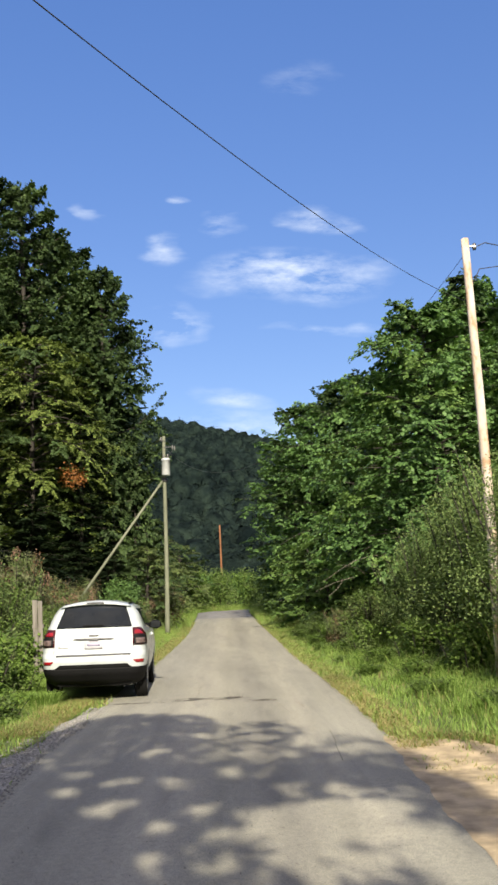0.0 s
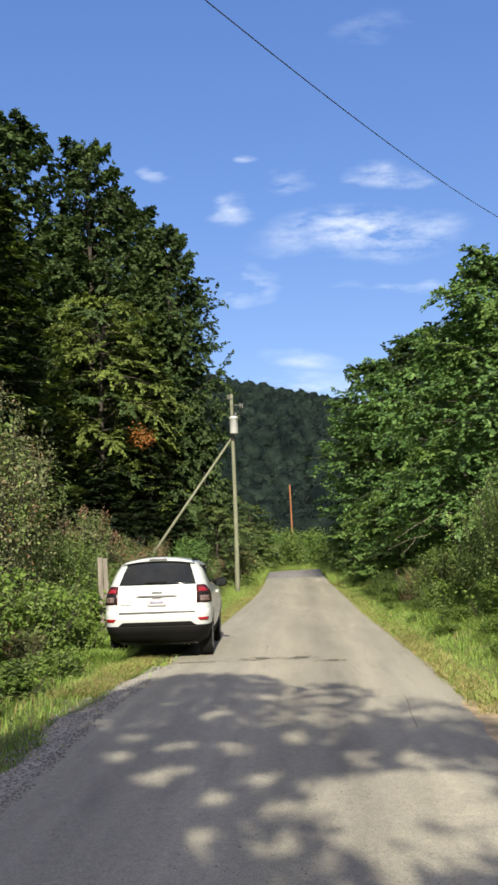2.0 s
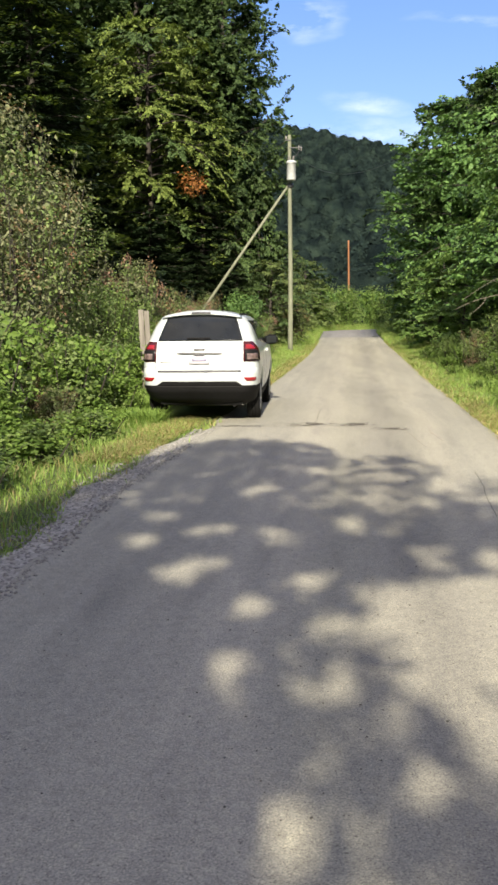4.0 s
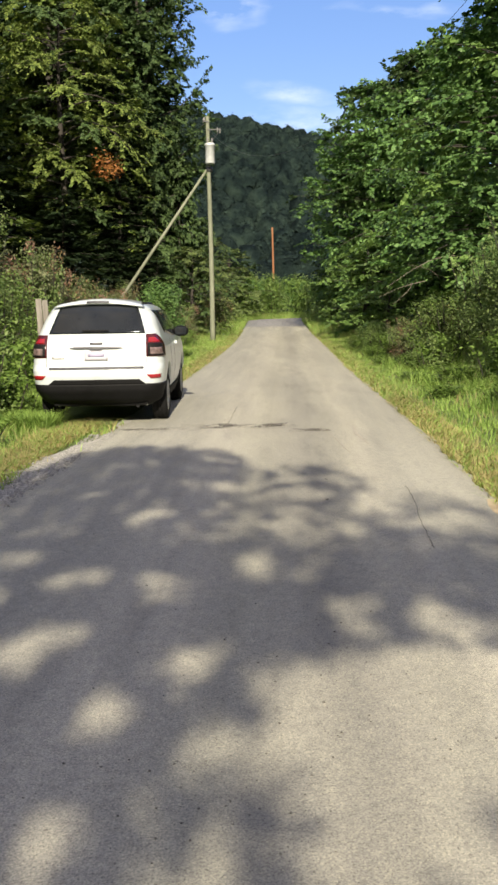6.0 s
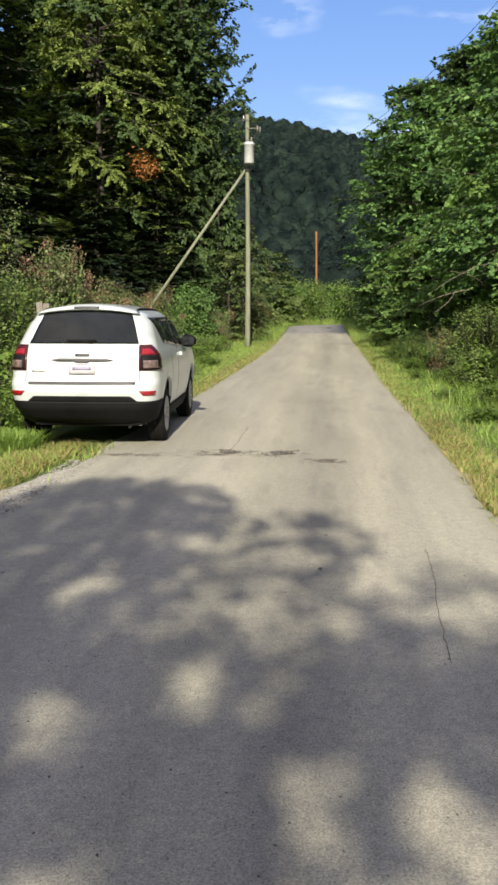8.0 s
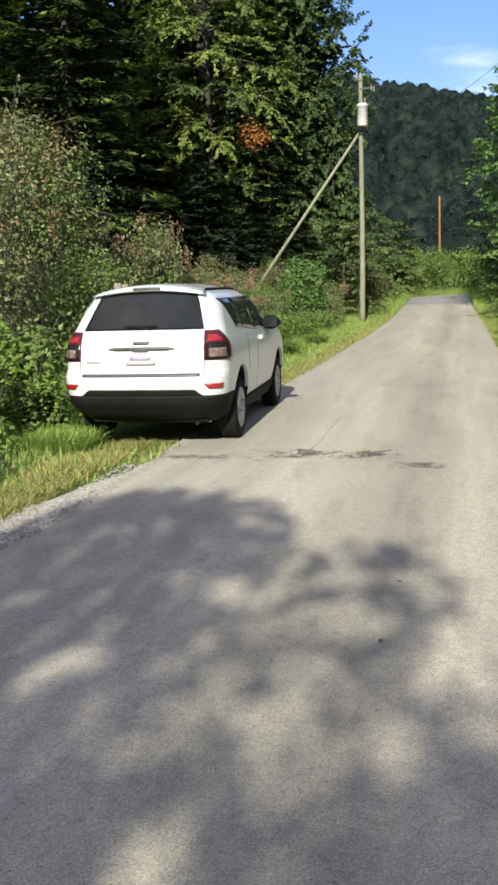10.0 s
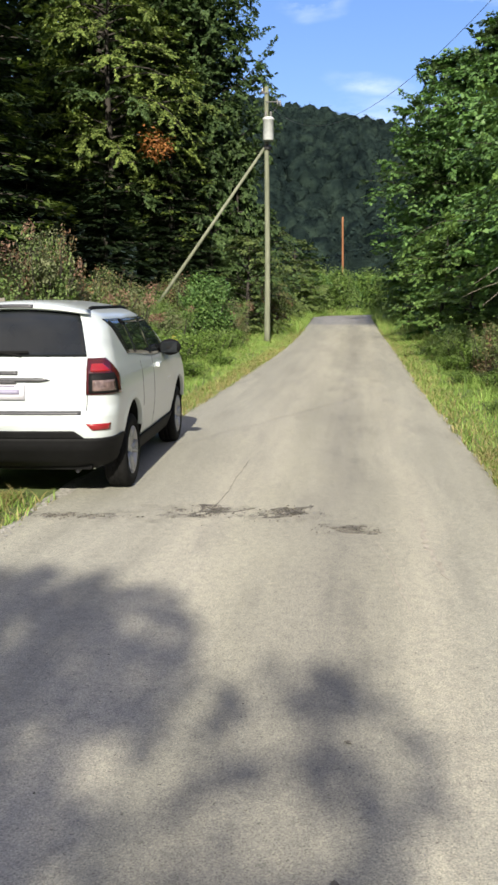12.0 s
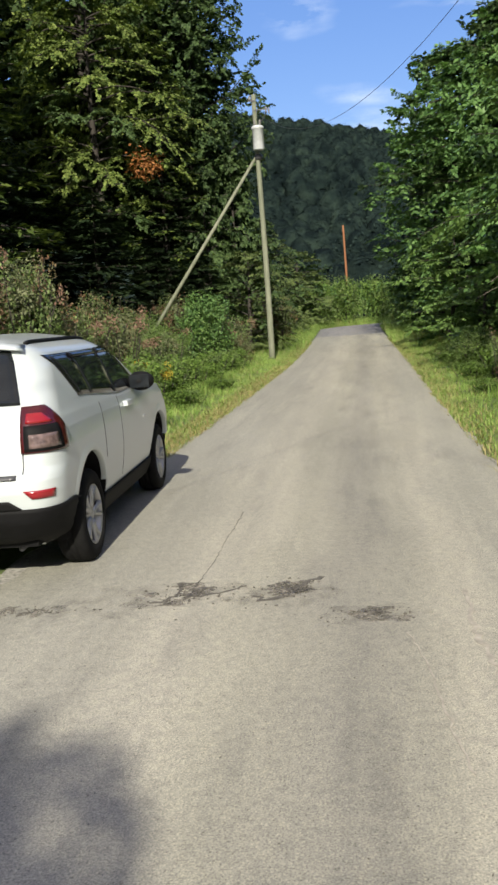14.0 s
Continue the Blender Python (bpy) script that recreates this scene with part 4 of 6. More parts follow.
over_tree = broad_tree("oak_tree", 12.6, 6.6, 3.4, 90, 330, 0.17, [M_LEAF_TALL, M_LEAF], "oval", 0.8, 0.24, keep=fitted_shading(-0.8, -21.6), limb=0.10, fill=104000)
plant(over_tree, [(-0.8, -21.6, 1.0, 0, 1.0)], "unseen oak over the lane, leaves cut to fit the dapples in view", "tree", "shade trees")
over_tree = broad_tree("oak_tree", 12.0, 5.2, 3.4, 70, 260, 0.17, [M_LEAF_TALL, M_LEAF], "oval", 0.8, 0.24, keep=fitted_shading(5.4, -23.0), limb=0.10, fill=20000)
plant(over_tree, [(5.4, -23.0, 1.0, 0, 1.0)], "unseen oak over the lane, leaves cut to fit the dapples in view", "tree", "shade trees")
plant(shade_tree, [(-11.5, -30, 1.05, 130, 1.0), (-8, -38, 1.3, 60, 1.3), (10, -46, 1.4, 10, 1.4), (2, -54, 1.4, 190, 1.4), (-16, -12, 1.0, 300, 1.0), (24, -34, 1.1, 100, 1.1)],
      "unseen spreading oak added behind the camera for shade", "tree", "shade trees")

# shrubs
grey_shrub = shrub("shrub", 4.6, 1.9, 34, 420, 0.078, [M_SHRUB_GREY, M_SHRUB_GREY, M_SHRUB], 26)
plant(grey_shrub, [(-4.0, 2.6, 1.0, 0, 1.22), (-4.9, 8.6, 1.1, 110, 0.92), (-5.4, -1.5, 1.0, 220, 0.85), (-7.4, 12.5, 1.2, 40, 0.9), (-7.5, 5, 1.2, 70, 1.0)],
      "tall grey-green shrub with rusty dry tips", "shrub", "verge shrubs")
green_shrub = shrub("shrub", 2.6, 1.5, 24, 340, 0.066, [M_SHRUB, M_WEED, M_SHRUB], 14)
plant(green_shrub, [(-3.1, 6.6, 1.0, 0, 0.92), (-2.6, 10.2, 0.85, 70, 0.75), (-1.9, 18.6, 0.8, 140, 0.72), (-4.6, 13.0, 1.2, 200, 1.0), (-3.2, 22.5, 1.0, 260, 0.8), (-2.0, 26.6, 0.95, 30, 0.68),
                    (9.0, 3.6, 1.3, 120, 1.25), (7.0, 9.6, 0.9, 250, 0.75), (10.0, -2.5, 1.4, 20, 1.1), (10.6, 6.5, 1.3, 300, 1.1), (6.3, 16.5, 0.6, 90, 0.45), (-4.0, 17.0, 1.1, 80, 0.9)],
      "dense green roadside shrub with upright shoots", "shrub", "verge shrubs")
soft_shrub = shrub("shrub", 2.8, 1.6, 34, 520, 0.05, [M_SHRUB_SOFT, M_SHRUB_SOFT, M_SHRUB], 22)
plant(soft_shrub, [(7.9, -2.6, 1.1, 10, 1.1), (7.6, -1.1, 1.05, 133, 1.15), (8.5, 0.0, 1.25, 77, 1.35), (7.8, 1.6, 1.1, 250, 1.15), (7.9, 4.5, 1.0, 15, 1.1), (7.7, 6.5, 0.95, 60, 0.85)],
      "soft pale green shrub with feathery shoots", "shrub", "verge shrubs")
bush = shrub("shrub", 2.6, 1.4, 26, 300, 0.095, [M_LEAF, M_LEAF_SUN, M_LEAF], 10)
plant(bush, [(-1.35, 24.2, 1.0, 40, 1.0)], "rounded leafy green bush beside the braced pole", "shrub", "verge shrubs")
hedge = shrub("hedge_bush", 3.6, 2.3, 26, 240, 0.16, [M_LEAF, M_WEED, M_SHRUB], 10)
plant(hedge, [(1.7, 60.0, 1.0, 0, 1.05), (4.3, 60.6, 0.8, 80, 1.0), (6.6, 64.5, 1.1, 160, 1.05), (9.8, 67, 1.2, 240, 1.1), (-1.6, 58, 1.1, 300, 1.15), (9.6, 55, 1.0, 30, 0.9), (2.4, 66, 1.1, 200, 1.15), (13, 68, 1.3, 90, 1.3), (-0.4, 54, 0.9, 120, 0.8), (-1.6, 47, 0.9, 45, 0.7), (8.4, 50, 0.9, 75, 0.8)],
      "green hedge bush where the lane turns", "hedge", "hedge bushes")
weed = shrub("weed_clump", 1.15, 0.7, 12, 200, 0.078, [M_WEED, M_WEED, M_SHRUB], 10)
plant(weed, [(-1.9, -0.4, 1.1, 0, 1.1), (-2.7, -2.2, 1.3, 60, 1.2), (-2.2, 1.6, 1.2, 120, 1.1), (-3.2, 0.2, 1.4, 30, 1.3), (-2.0, 4.8, 1.1, 200, 0.9), (-3.4, -4.6, 1.3, 260, 1.0), (-3.6, -7.2, 1.2, 320, 0.9),
             (-1.3, -1.6, 0.8, 15, 0.4), (-1.6, -3.4, 0.9, 75, 0.45), (-1.5, -5.4, 0.8, 135, 0.4), (-2.2, -6.8, 1.0, 195, 0.5), (-2.3, -3.0, 1.0, 255, 0.7), (-1.5, 0.9, 0.8, 315, 0.6), (-1.3, 12.4, 0.9, 10, 0.8), (-1.5, 15.2, 0.9, 80, 0.8), (-0.7, 20.8, 0.8, 190, 0.7), (-0.3, 24.0, 0.7, 280, 0.6), (6.6, 3.4, 0.9, 100, 0.8), (6.8, 0.6, 1.0, 170, 0.8), (7.2, -2.6, 1.1, 240, 0.9), (6.3, 7.6, 0.8, 300, 0.7), (6.2, 12.5, 0.8, 45, 0.7), (6.6, 18.8, 0.8, 50, 0.7), (-2.4, 8.2, 1.0, 33, 0.9), (-1.1, 10.8, 0.9, 140, 0.65), (-1.0, 13.9, 0.9, 230, 0.75), (-0.9, 16.7, 0.85, 300, 0.65), (-0.75, 19.4, 0.85, 70, 0.6), (-0.5, 22.4, 0.8, 160, 0.6),
             (5.5, -1.2, 0.6, 20, 0.22), (5.9, 1.0, 0.7, 80, 0.28), (5.4, 3.1, 0.6, 140, 0.2), (6.0, 4.9, 0.7, 200, 0.3), (5.6, 6.6, 0.6, 260, 0.2), (6.2, 9.4, 0.8, 310, 0.32), (5.7, 11.2, 0.7, 60, 0.22), (5.9, 14.3, 0.7, 110, 0.3), (6.3, 16.4, 0.7, 150, 0.3), (6.1, 20.0, 0.7, 230, 0.3), (6.0, -3.4, 0.7, 290, 0.25), (-0.5, 9.2, 0.7, 20, 0.3), (-0.9, 7.0, 0.8, 90, 0.4), (-0.3, 12.2, 0.7, 150, 0.3), (0.0, 16.2, 0.6, 210, 0.25), (-0.6, 18.0, 0.8, 270, 0.45)],
      "clump of leafy green weeds on the verge", "weeds", "verge weeds")
rusty = shrub("shrub", 1.7, 0.9, 18, 380, 0.05, [M_RUST, M_SHRUB_GREY, M_SHRUB], 16)
plant(rusty, [(-4.2, 11.0, 1.1, 0, 1.5), (-3.7, 13.3, 1.1, 170, 1.3), (-3.0, 16.2, 0.9, 80, 0.95), (0.5, 36.5, 1.0, 150, 1.0), (-3.8, 31.0, 1.0, 200, 1.05), (-1.85, -1.2, 0.45, 30, 0.30), (-2.4, 0.1, 0.5, 80, 0.35), (-3.0, 19.8, 0.9, 90, 0.9), (-0.45, 27.4, 0.55, 60, 0.5), (-0.6, 25.6, 0.5, 200, 0.45), (6.2, 11.0, 0.6, 40, 0.5), (6.9, 9.9, 0.7, 100, 0.6)],
      "dry reddish-brown shrub among the weeds", "shrub", "verge shrubs")
plumes = shrub("plume_weed", 1.5, 0.6, 10, 260, 0.05, [M_SHRUB, M_SHRUB_GREY], 9, M_PLUME)
plant(plumes, [(-2.9, 14.2, 1.2, 0, 1.4), (-3.6, 12.4, 1.2, 60, 1.5), (-2.2, 15.4, 1.0, 200, 1.0), (-1.5, 17.4, 0.9, 120, 0.75), (-1.2, 25.8, 0.9, 250, 0.7), (-0.9, 30.5, 1.0, 20, 0.9)],
      "tall weeds with faded pinkish plumes", "weeds", "verge weeds")
golden = shrub("goldenrod", 0.95, 0.4, 7, 90, 0.06, [M_WEED], 8, M_GOLD)
plant(golden, [(-1.0, 12.9, 0.8, 0, 0.85)], "goldenrod with small yellow flower heads", "flowers", "goldenrods")


# grass along both edges, and the bare strip beside the asphalt
def grass(name, xs, ys, length, mats, lean, label, share):
    n = len(xs)
    p = np.stack([xs, ys, land(xs, ys) - 0.01], -1)
    a = rng.random(n) * 6.283
    h = length * rng.uniform(0.5, 1.35, n)
    w = 0.002 + 0.0055 * rng.random(n)
    side = np.stack([-np.sin(a), np.cos(a), 0 * a], -1) * w[:, None]
    fwd = np.stack([np.cos(a), np.sin(a), 0 * a], -1) * (h * rng.uniform(0.2, 1.5, n) * lean)[:, None]
    upv = np.stack([0 * a, 0 * a, h], -1)
    v = np.stack([p - side, p + side, p + fwd * 0.4 + upv * 0.65 + side * 0.8, p + fwd * 0.4 + upv * 0.65 - side * 0.8,
                  p + fwd + upv + side * 0.1, p + fwd + upv - side * 0.1], 1)
    o = np.arange(n)[:, None] * 6
    f = np.concatenate([o + [0, 1, 2, 3], o + [3, 2, 4, 5]], 1).reshape(-1, 4)
    idx = np.repeat((rng.random(n) < share).astype(int), 2)
    ob = mesh_np(name, v.reshape(-1, 3), f, None, mats=mats, index=idx)
    return tagged(ob, label, "grass", kind="stuff")


def strip(n, y0, y1, d0, d1, sign, power=1.0):
    y = y0 + (y1 - y0) * rng.random(n) ** power
    d = d0 + (d1 - d0) * rng.random(n) ** 1.3
    return (np.interp(y, EDGE_Y, EDGE_L) - d if sign < 0 else np.interp(y, EDGE_Y, EDGE_R) + d), y


car_clear = lambda x, y: ~((np.abs(x) < 0.93) & (y > 0.4) & (y < 4.4)) & ~((np.abs(np.abs(x) - 0.775) < 0.15) & ((np.abs(y - 0.915) < 0.36) | (np.abs(y - 3.55) < 0.36)))  # noqa: E731
for tag, sign, label in (("grass_bank", -1, "green grass verge on the shaded side of the lane"), ("grass_bank", 1, "tall bright grass verge below the shrubs")):
    x, y = strip(64000, -13, 34, 0.06, 4.0, sign, 1.3)
    keep = car_clear(x, y) & ~((sign < 0) & (y < -0.6) & (np.interp(y, EDGE_Y, EDGE_L) - x < 0.26 + 0.08 * np.sin(y * 2.1)) & (rng.random(len(x)) < 0.997)) & ~((sign > 0) & (y < -4.6) & (x < np.interp(y, EDGE_Y, EDGE_R) + 0.35 + 2.1 * np.clip((-5 - y) / 3, 0, 1) ** 0.7) & (rng.random(len(x)) < 0.995))
    keep &= ~((sign < 0) & (y > 4.4) & (y < 24) & (np.interp(y, EDGE_Y, EDGE_L) - x < 0.34 + 0.12 * np.sin(y * 1.9)) & (rng.random(len(x)) < 0.93))
    near_edge = np.minimum(1, 0.25 + 0.5 * np.abs(x - np.interp(y, EDGE_Y, EDGE_L if sign < 0 else EDGE_R)))
    grass(tag, x[keep], y[keep], (0.18 * near_edge * (1.0 if sign < 0 else 1.05))[keep], [M_GRASS, M_DRYGRASS], 1.0, label, 0.14)
    x, y = strip(11000, 34, 66, 0.1, 5, sign)
    grass(tag, x, y, 0.45, [M_GRASS, M_DRYGRASS], 0.8, "far verge grass along the rising lane", 0.1)
    x, y = strip(10000, -13, 40, -0.02, 0.55, sign)
    keep = car_clear(x, y) & ~((sign > 0) & (y < -4.6)) & ~((sign < 0) & (y < -0.6) & (rng.random(len(x)) < 0.97))
    grass("dry_grass_edge", x[keep], y[keep], 0.10, [M_DRYGRASS, M_GRASS], 1.4, "thin dry grass creeping over the asphalt edge", 0.4)
x, y = np.r_[rng.uniform(0.32, 0.95, 10000), -rng.uniform(0.0, 0.45, 8000)], np.r_[rng.uniform(-3.6, 0.5, 10000), rng.uniform(-5.6, 3, 8000)]
x = np.where(x > 0, np.interp(y, EDGE_Y, EDGE_L) - x, np.interp(y, EDGE_Y, EDGE_R) - x)
grass("dry_grass_edge", x, y, 0.08, [M_DRYGRASS, M_GRASS], 1.4, "short straw-coloured grass beside the asphalt", 0.25)
y = rng.uniform(4.4, 24, 9000)
x = np.interp(y, EDGE_Y, EDGE_L) - 0.5 * rng.random(9000) ** 1.4
grass("dry_grass_edge", x, y, 0.07, [M_DRYGRASS, M_GRASS], 1.4, "thin straw-coloured grass beyond the parked car", 0.2)
y = rng.uniform(-9.5, -4.5, 6000)
x = np.interp(y, EDGE_Y, EDGE_R) + 0.38 + 2.1 * np.clip((-5 - y) / 3, 0, 1) ** 0.7 + rng.normal(size=6000) * 0.16
grass("dry_grass_edge", x, y, 0.10, [M_DRYGRASS, M_GRASS], 1.4, "straw-coloured grass round the sandy pull-off", 0.45)
tx, ty = rng.uniform(0.15, 1.5, 26), rng.uniform(-8.5, -5.3, 26)
x, y = (np.repeat(q, 45) + rng.normal(size=1170) * 0.07 for q in (np.interp(ty, EDGE_Y, EDGE_R) + tx, ty))
grass("dry_grass_edge", x, y, 0.07, [M_DRYGRASS, M_GRASS], 1.4, "thin straw tufts scattered over the sandy dirt", 0.35)
x, y = rng.uniform(-4, 9, 12000), rng.uniform(58.2, 64, 12000)
keep = x < np.interp(y, EDGE_Y, EDGE_L) - 0.1
x, y = x[keep], y[keep]
grass("grass_bank", x, y, 0.5, [M_GRASS, M_DRYGRASS], 0.8, "sunny grass where the lane turns away", 0.15)
# taller tussocks in the verges
cx_, cy_ = rng.uniform(1.0, 2.8, 230), rng.uniform(-6, 24, 230)
cx_ = np.where(np.arange(230) < 120, np.interp(cy_, EDGE_Y, EDGE_R) + cx_, np.interp(cy_, EDGE_Y, EDGE_L) - cx_ - 0.3)
x, y = (np.repeat(q, 60) + rng.normal(size=13800) * 0.11 for q in (cx_, cy_))
keep = ~((np.abs(x) < 1.05) & (y > -0.2) & (y < 4.7)) & ~((y < -4.6) & (x > 3) & (x < 6.4))
grass("grass_tussock", x[keep], y[keep], 0.27, [M_GRASS, M_WEED], 1.0, "tall bright green grass tussocks on the verge", 0.4)
# long grass round the wheels on the verge side
x, y = np.r_[rng.uniform(-1.25, -0.62, 2600), rng.uniform(-1.5, -0.95, 2200)], np.r_[rng.uniform(-0.25, 0.5, 2600), rng.uniform(0.3, 4.2, 2200)]
grass("grass_tussock", x, y, 0.24, [M_GRASS, M_WEED], 1.0, "long green grass round the car's verge-side wheels", 0.3)
# reed-like arching blades on the bank
x, y = np.r_[rng.normal(7.3, 0.25, 500), rng.normal(8.0, 0.3, 400)], np.r_[rng.normal(-0.6, 0.3, 500), rng.normal(3.4, 0.3, 400)]
grass("tall_grass_tuft", x, y, 1.15, [M_WEED, M_DRYGRASS], 1.0, "arching tuft of tall pale green grass", 0.2)

# wooded hill: rounded crowns, close together, with ragged leafy edges
rng = np.random.default_rng(23)
bm = bmesh.new()
bmesh.ops.create_icosphere(bm, subdivisions=2, radius=1.0)
dome_v = np.array([w.co for w in bm.verts])
dome_f = np.array([[w.index for w in q.verts] for q in bm.faces])
bm.free()
up = dome_v[:, 2] > -0.45
renum = np.cumsum(up) - 1
dome_f = renum[dome_f[up[dome_f].all(1)]]
dome_v = dome_v[up]
hy = np.sqrt(rng.uniform(80 ** 2, 430 ** 2, 2000))
hx = hy * rng.uniform(-0.10, 0.22, 2000)
sx, sy = rng.uniform(-260, 300, 420), rng.uniform(200, 428, 420)
hy[:200] = rng.uniform(84, 150, 200)          # a closed edge of the wood at the foot of the hill
hx[:200] = hy[:200] * rng.uniform(-0.08, 0.2, 200)
aside = (sx < -0.11 * sy) | (sx > 0.24 * sy)
sx, sy = sx[aside], sy[aside]
V, F, P, N, o = [], [], [], [], 0
for k, (x, y) in enumerate(zip(np.r_[hx, sx], np.r_[hy, sy])):
    near = k < 2000
    r = rng.uniform(1.9, 3.8) if near else rng.uniform(4, 7)
    tall = rng.uniform(1.15, 1.6)
    q = np.random.default_rng(k).normal(size=(6, 3)) * np.array([3, 3, 3, 6, 6, 6])[:, None]
    lumps = lambda d: sum(np.sin(d @ q[i] + i) * (0.13, 0.13, 0.13, 0.08, 0.08, 0.08)[i] for i in range(6))  # noqa: E731
    at_ = np.array([x, y, float(land(x, y)) + r * 0.5])
    V.append(dome_v * (r * (1 + lumps(dome_v)))[:, None] * (1, 1, tall) + at_)
    F.append(dome_f + o)
    o += len(dome_v)
    if near:
        d = unit(rng.normal(size=(130, 3)) + (0, -0.45, 0.35))
        P.append(d * (r * (1 + lumps(d)) * rng.uniform(0.985, 1.05, 130))[:, None] * (1, 1, tall) + at_)
        N.append(d + rng.normal(size=(130, 3)) * 0.3)
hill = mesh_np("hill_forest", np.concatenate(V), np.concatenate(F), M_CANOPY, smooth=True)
tagged(hill, "forest on the distant hill, shade and hazy blue put into its green", "forest", kind="stuff")
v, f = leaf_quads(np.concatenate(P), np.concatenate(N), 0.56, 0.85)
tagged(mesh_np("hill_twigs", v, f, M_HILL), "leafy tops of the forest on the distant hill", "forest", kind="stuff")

# ---- poles and cables ----
def tube_part(name, path, radii, mat, parent, label="", sides=12, cap=True):
    v, f = tube_arrays(path, radii, sides, cap)
    return mesh_np(name, v, f, mat, parent, label, smooth=True)


def transformer_pole(x, y):
    z = float(land(x, y))
    base = new("utility_pole")
    base.location = (x, y, z)
    H = 9.98 - z
    t = np.linspace(0, 1, 14)
    tube_part("pole_shaft", np.stack([0.02 * np.sin(t * 5), 0.01 * np.cos(t * 4), -0.2 + t * (H + 0.2)], -1), np.linspace(0.122, 0.082, 14), M_POLE, base)
    tube_part("brace", [(-0.06, -0.02, H - 2.25), (-2.93, -0.2, H / 2 - 1.25), (-5.8, -0.4, -0.25)], (0.055, 0.068, 0.08), M_POLE, base, "slanting timber brace")
    can = new("transformer")
    can.parent, can.location = base, (0.07, -0.31, H - 1.66)
    v, f = lathe([(0.0, -0.42), (0.20, -0.42), (0.215, -0.39), (0.215, 0.33), (0.235, 0.34), (0.235, 0.40), (0.18, 0.46), (0.0, 0.48)], "z", 24)
    mesh_np("tank", v, f, M_STEEL, can, "pale grey steel tank", smooth=True)
    for k, (dx, dz) in enumerate(((-0.1, 0.46), (0.1, 0.46))):
        v, f = lathe([(0, 0), (0.05, 0), (0.03, 0.05), (0.055, 0.08), (0.03, 0.12), (0.05, 0.15), (0.02, 0.22), (0, 0.22)], "z", 12)
        mesh_np("bushing", v + (dx, 0, dz), f, M_CERAMIC, can, smooth=True)
    for dz in (-0.25, 0.2):
        part("mounting_bracket", box_bm((0.1, 0.22, 0.05), (-0.08, 0.26, dz)), M_STEEL, can)
    part("cutout_arm", box_bm((0.52, 0.03, 0.035), (0.22, -0.10, H - 0.58)), M_DARKTRIM, base)
    for dx, dz in ((0.42, 0.0), (0.53, -0.05)):
        v, f = lathe([(0, -0.17), (0.03, -0.17), (0.05, -0.12), (0.03, -0.08), (0.055, -0.04), (0.03, 0.0), (0.055, 0.05), (0.03, 0.1), (0, 0.17)], "z", 12)
        mesh_np("insulator", v * 0.75 + (dx, -0.12, H - 0.58 + dz), f, M_CERAMIC, base, "pale ceramic insulator", smooth=True)
    v, f = lathe([(0, 0), (0.05, 0), (0.06, 0.06), (0.03, 0.1), (0.05, 0.14), (0, 0.18)], "z", 12)
    mesh_np("insulator", v + (-0.17, -0.1, H - 0.22), f, M_CERAMIC, base, "pale ceramic insulator", smooth=True)
    part("insulator_arm", box_bm((0.26, 0.04, 0.04), (-0.10, -0.1, H - 0.24)), M_DARKTRIM, base)
    v, f = lathe([(0.115, -0.09), (0.15, -0.09), (0.15, 0.09), (0.115, 0.09)], "z", 16)
    mesh_np("collar", v + (0.01, 0, H - 2.28), f, M_DARKTRIM, base, smooth=True)
    tube_part("lead_wire", [(0.1, -0.3, H - 1.2), (0.3, -0.25, H - 0.95), (0.45, -0.14, H - 0.72)], 0.012, M_CABLE, base, sides=6)
    return tagged(base, "greenish treated utility pole with a grey transformer and slanting brace", "utility pole")


transformer_pole(0.54, 28.83)


def plain_pole(x, y, top, r0, r1, mat, label, fittings=False):
    z = float(land(x, y))
    base = new("utility_pole")
    base.location = (x, y, z)
    H = top - z
    t = np.linspace(0, 1, 12)
    tube_part("pole_shaft", np.stack([0.03 * np.sin(t * 4), 0 * t, -0.2 + t * (H + 0.2)], -1), np.linspace(r0, r1, 12), mat, base)
    if fittings:
        part("bolt", box_bm((0.26, 0.03, 0.03), (0.04, -0.02, H - 0.15)), M_STEEL, base)
        v, f = lathe([(0, -0.12), (0.05, -0.12), (0.07, -0.05), (0.04, 0.0), (0.07, 0.06), (0, 0.12)], "z", 12)
        mesh_np("insulator", v * 0.6 + (0.15, 0, H - 0.14), f, M_DARKTRIM, base, smooth=True)
        tube_part("drop_wire", [(0.16, 0, H - 0.16), (0.4, 0.1, H - 0.03), (0.9, 0.3, H - 0.04), (5, 1.5, H - 0.1)], 0.010, M_CABLE, base, sides=6)
        tube_part("drop_wire", [(0.08, 0, H - 0.85), (0.25, 0.1, H - 0.55), (0.7, 0.3, H - 0.42), (5, 1.5, H - 0.4)], 0.009, M_CABLE, base, sides=6)
    return tagged(base, label, "utility pole")


plain_pole(6.98, -0.4, 8.15, 0.10, 0.072, M_POLE_PALE, "pale peeling wooden utility pole behind the shrubs", True)
plain_pole(4.49, 61.3, 7.95, 0.095, 0.07, M_POLE_ORANGE, "bare orange-brown wooden pole by the bend")


def slung(a, b, sag, r, label, start=0.0):
    """A cable hung between two points, from a share of its length on."""
    t = np.linspace(start, 1, 60)[:, None]
    p = np.asarray(a, float) + (np.asarray(b, float) - np.asarray(a, float)) * t
    p[:, 2] -= sag * 4 * (t * (1 - t))[:, 0]
    v, f = tube_arrays(p, r, 6)
    return tagged(mesh_np("overhead_cable", v, f, M_CABLE, smooth=True), label, "cable")


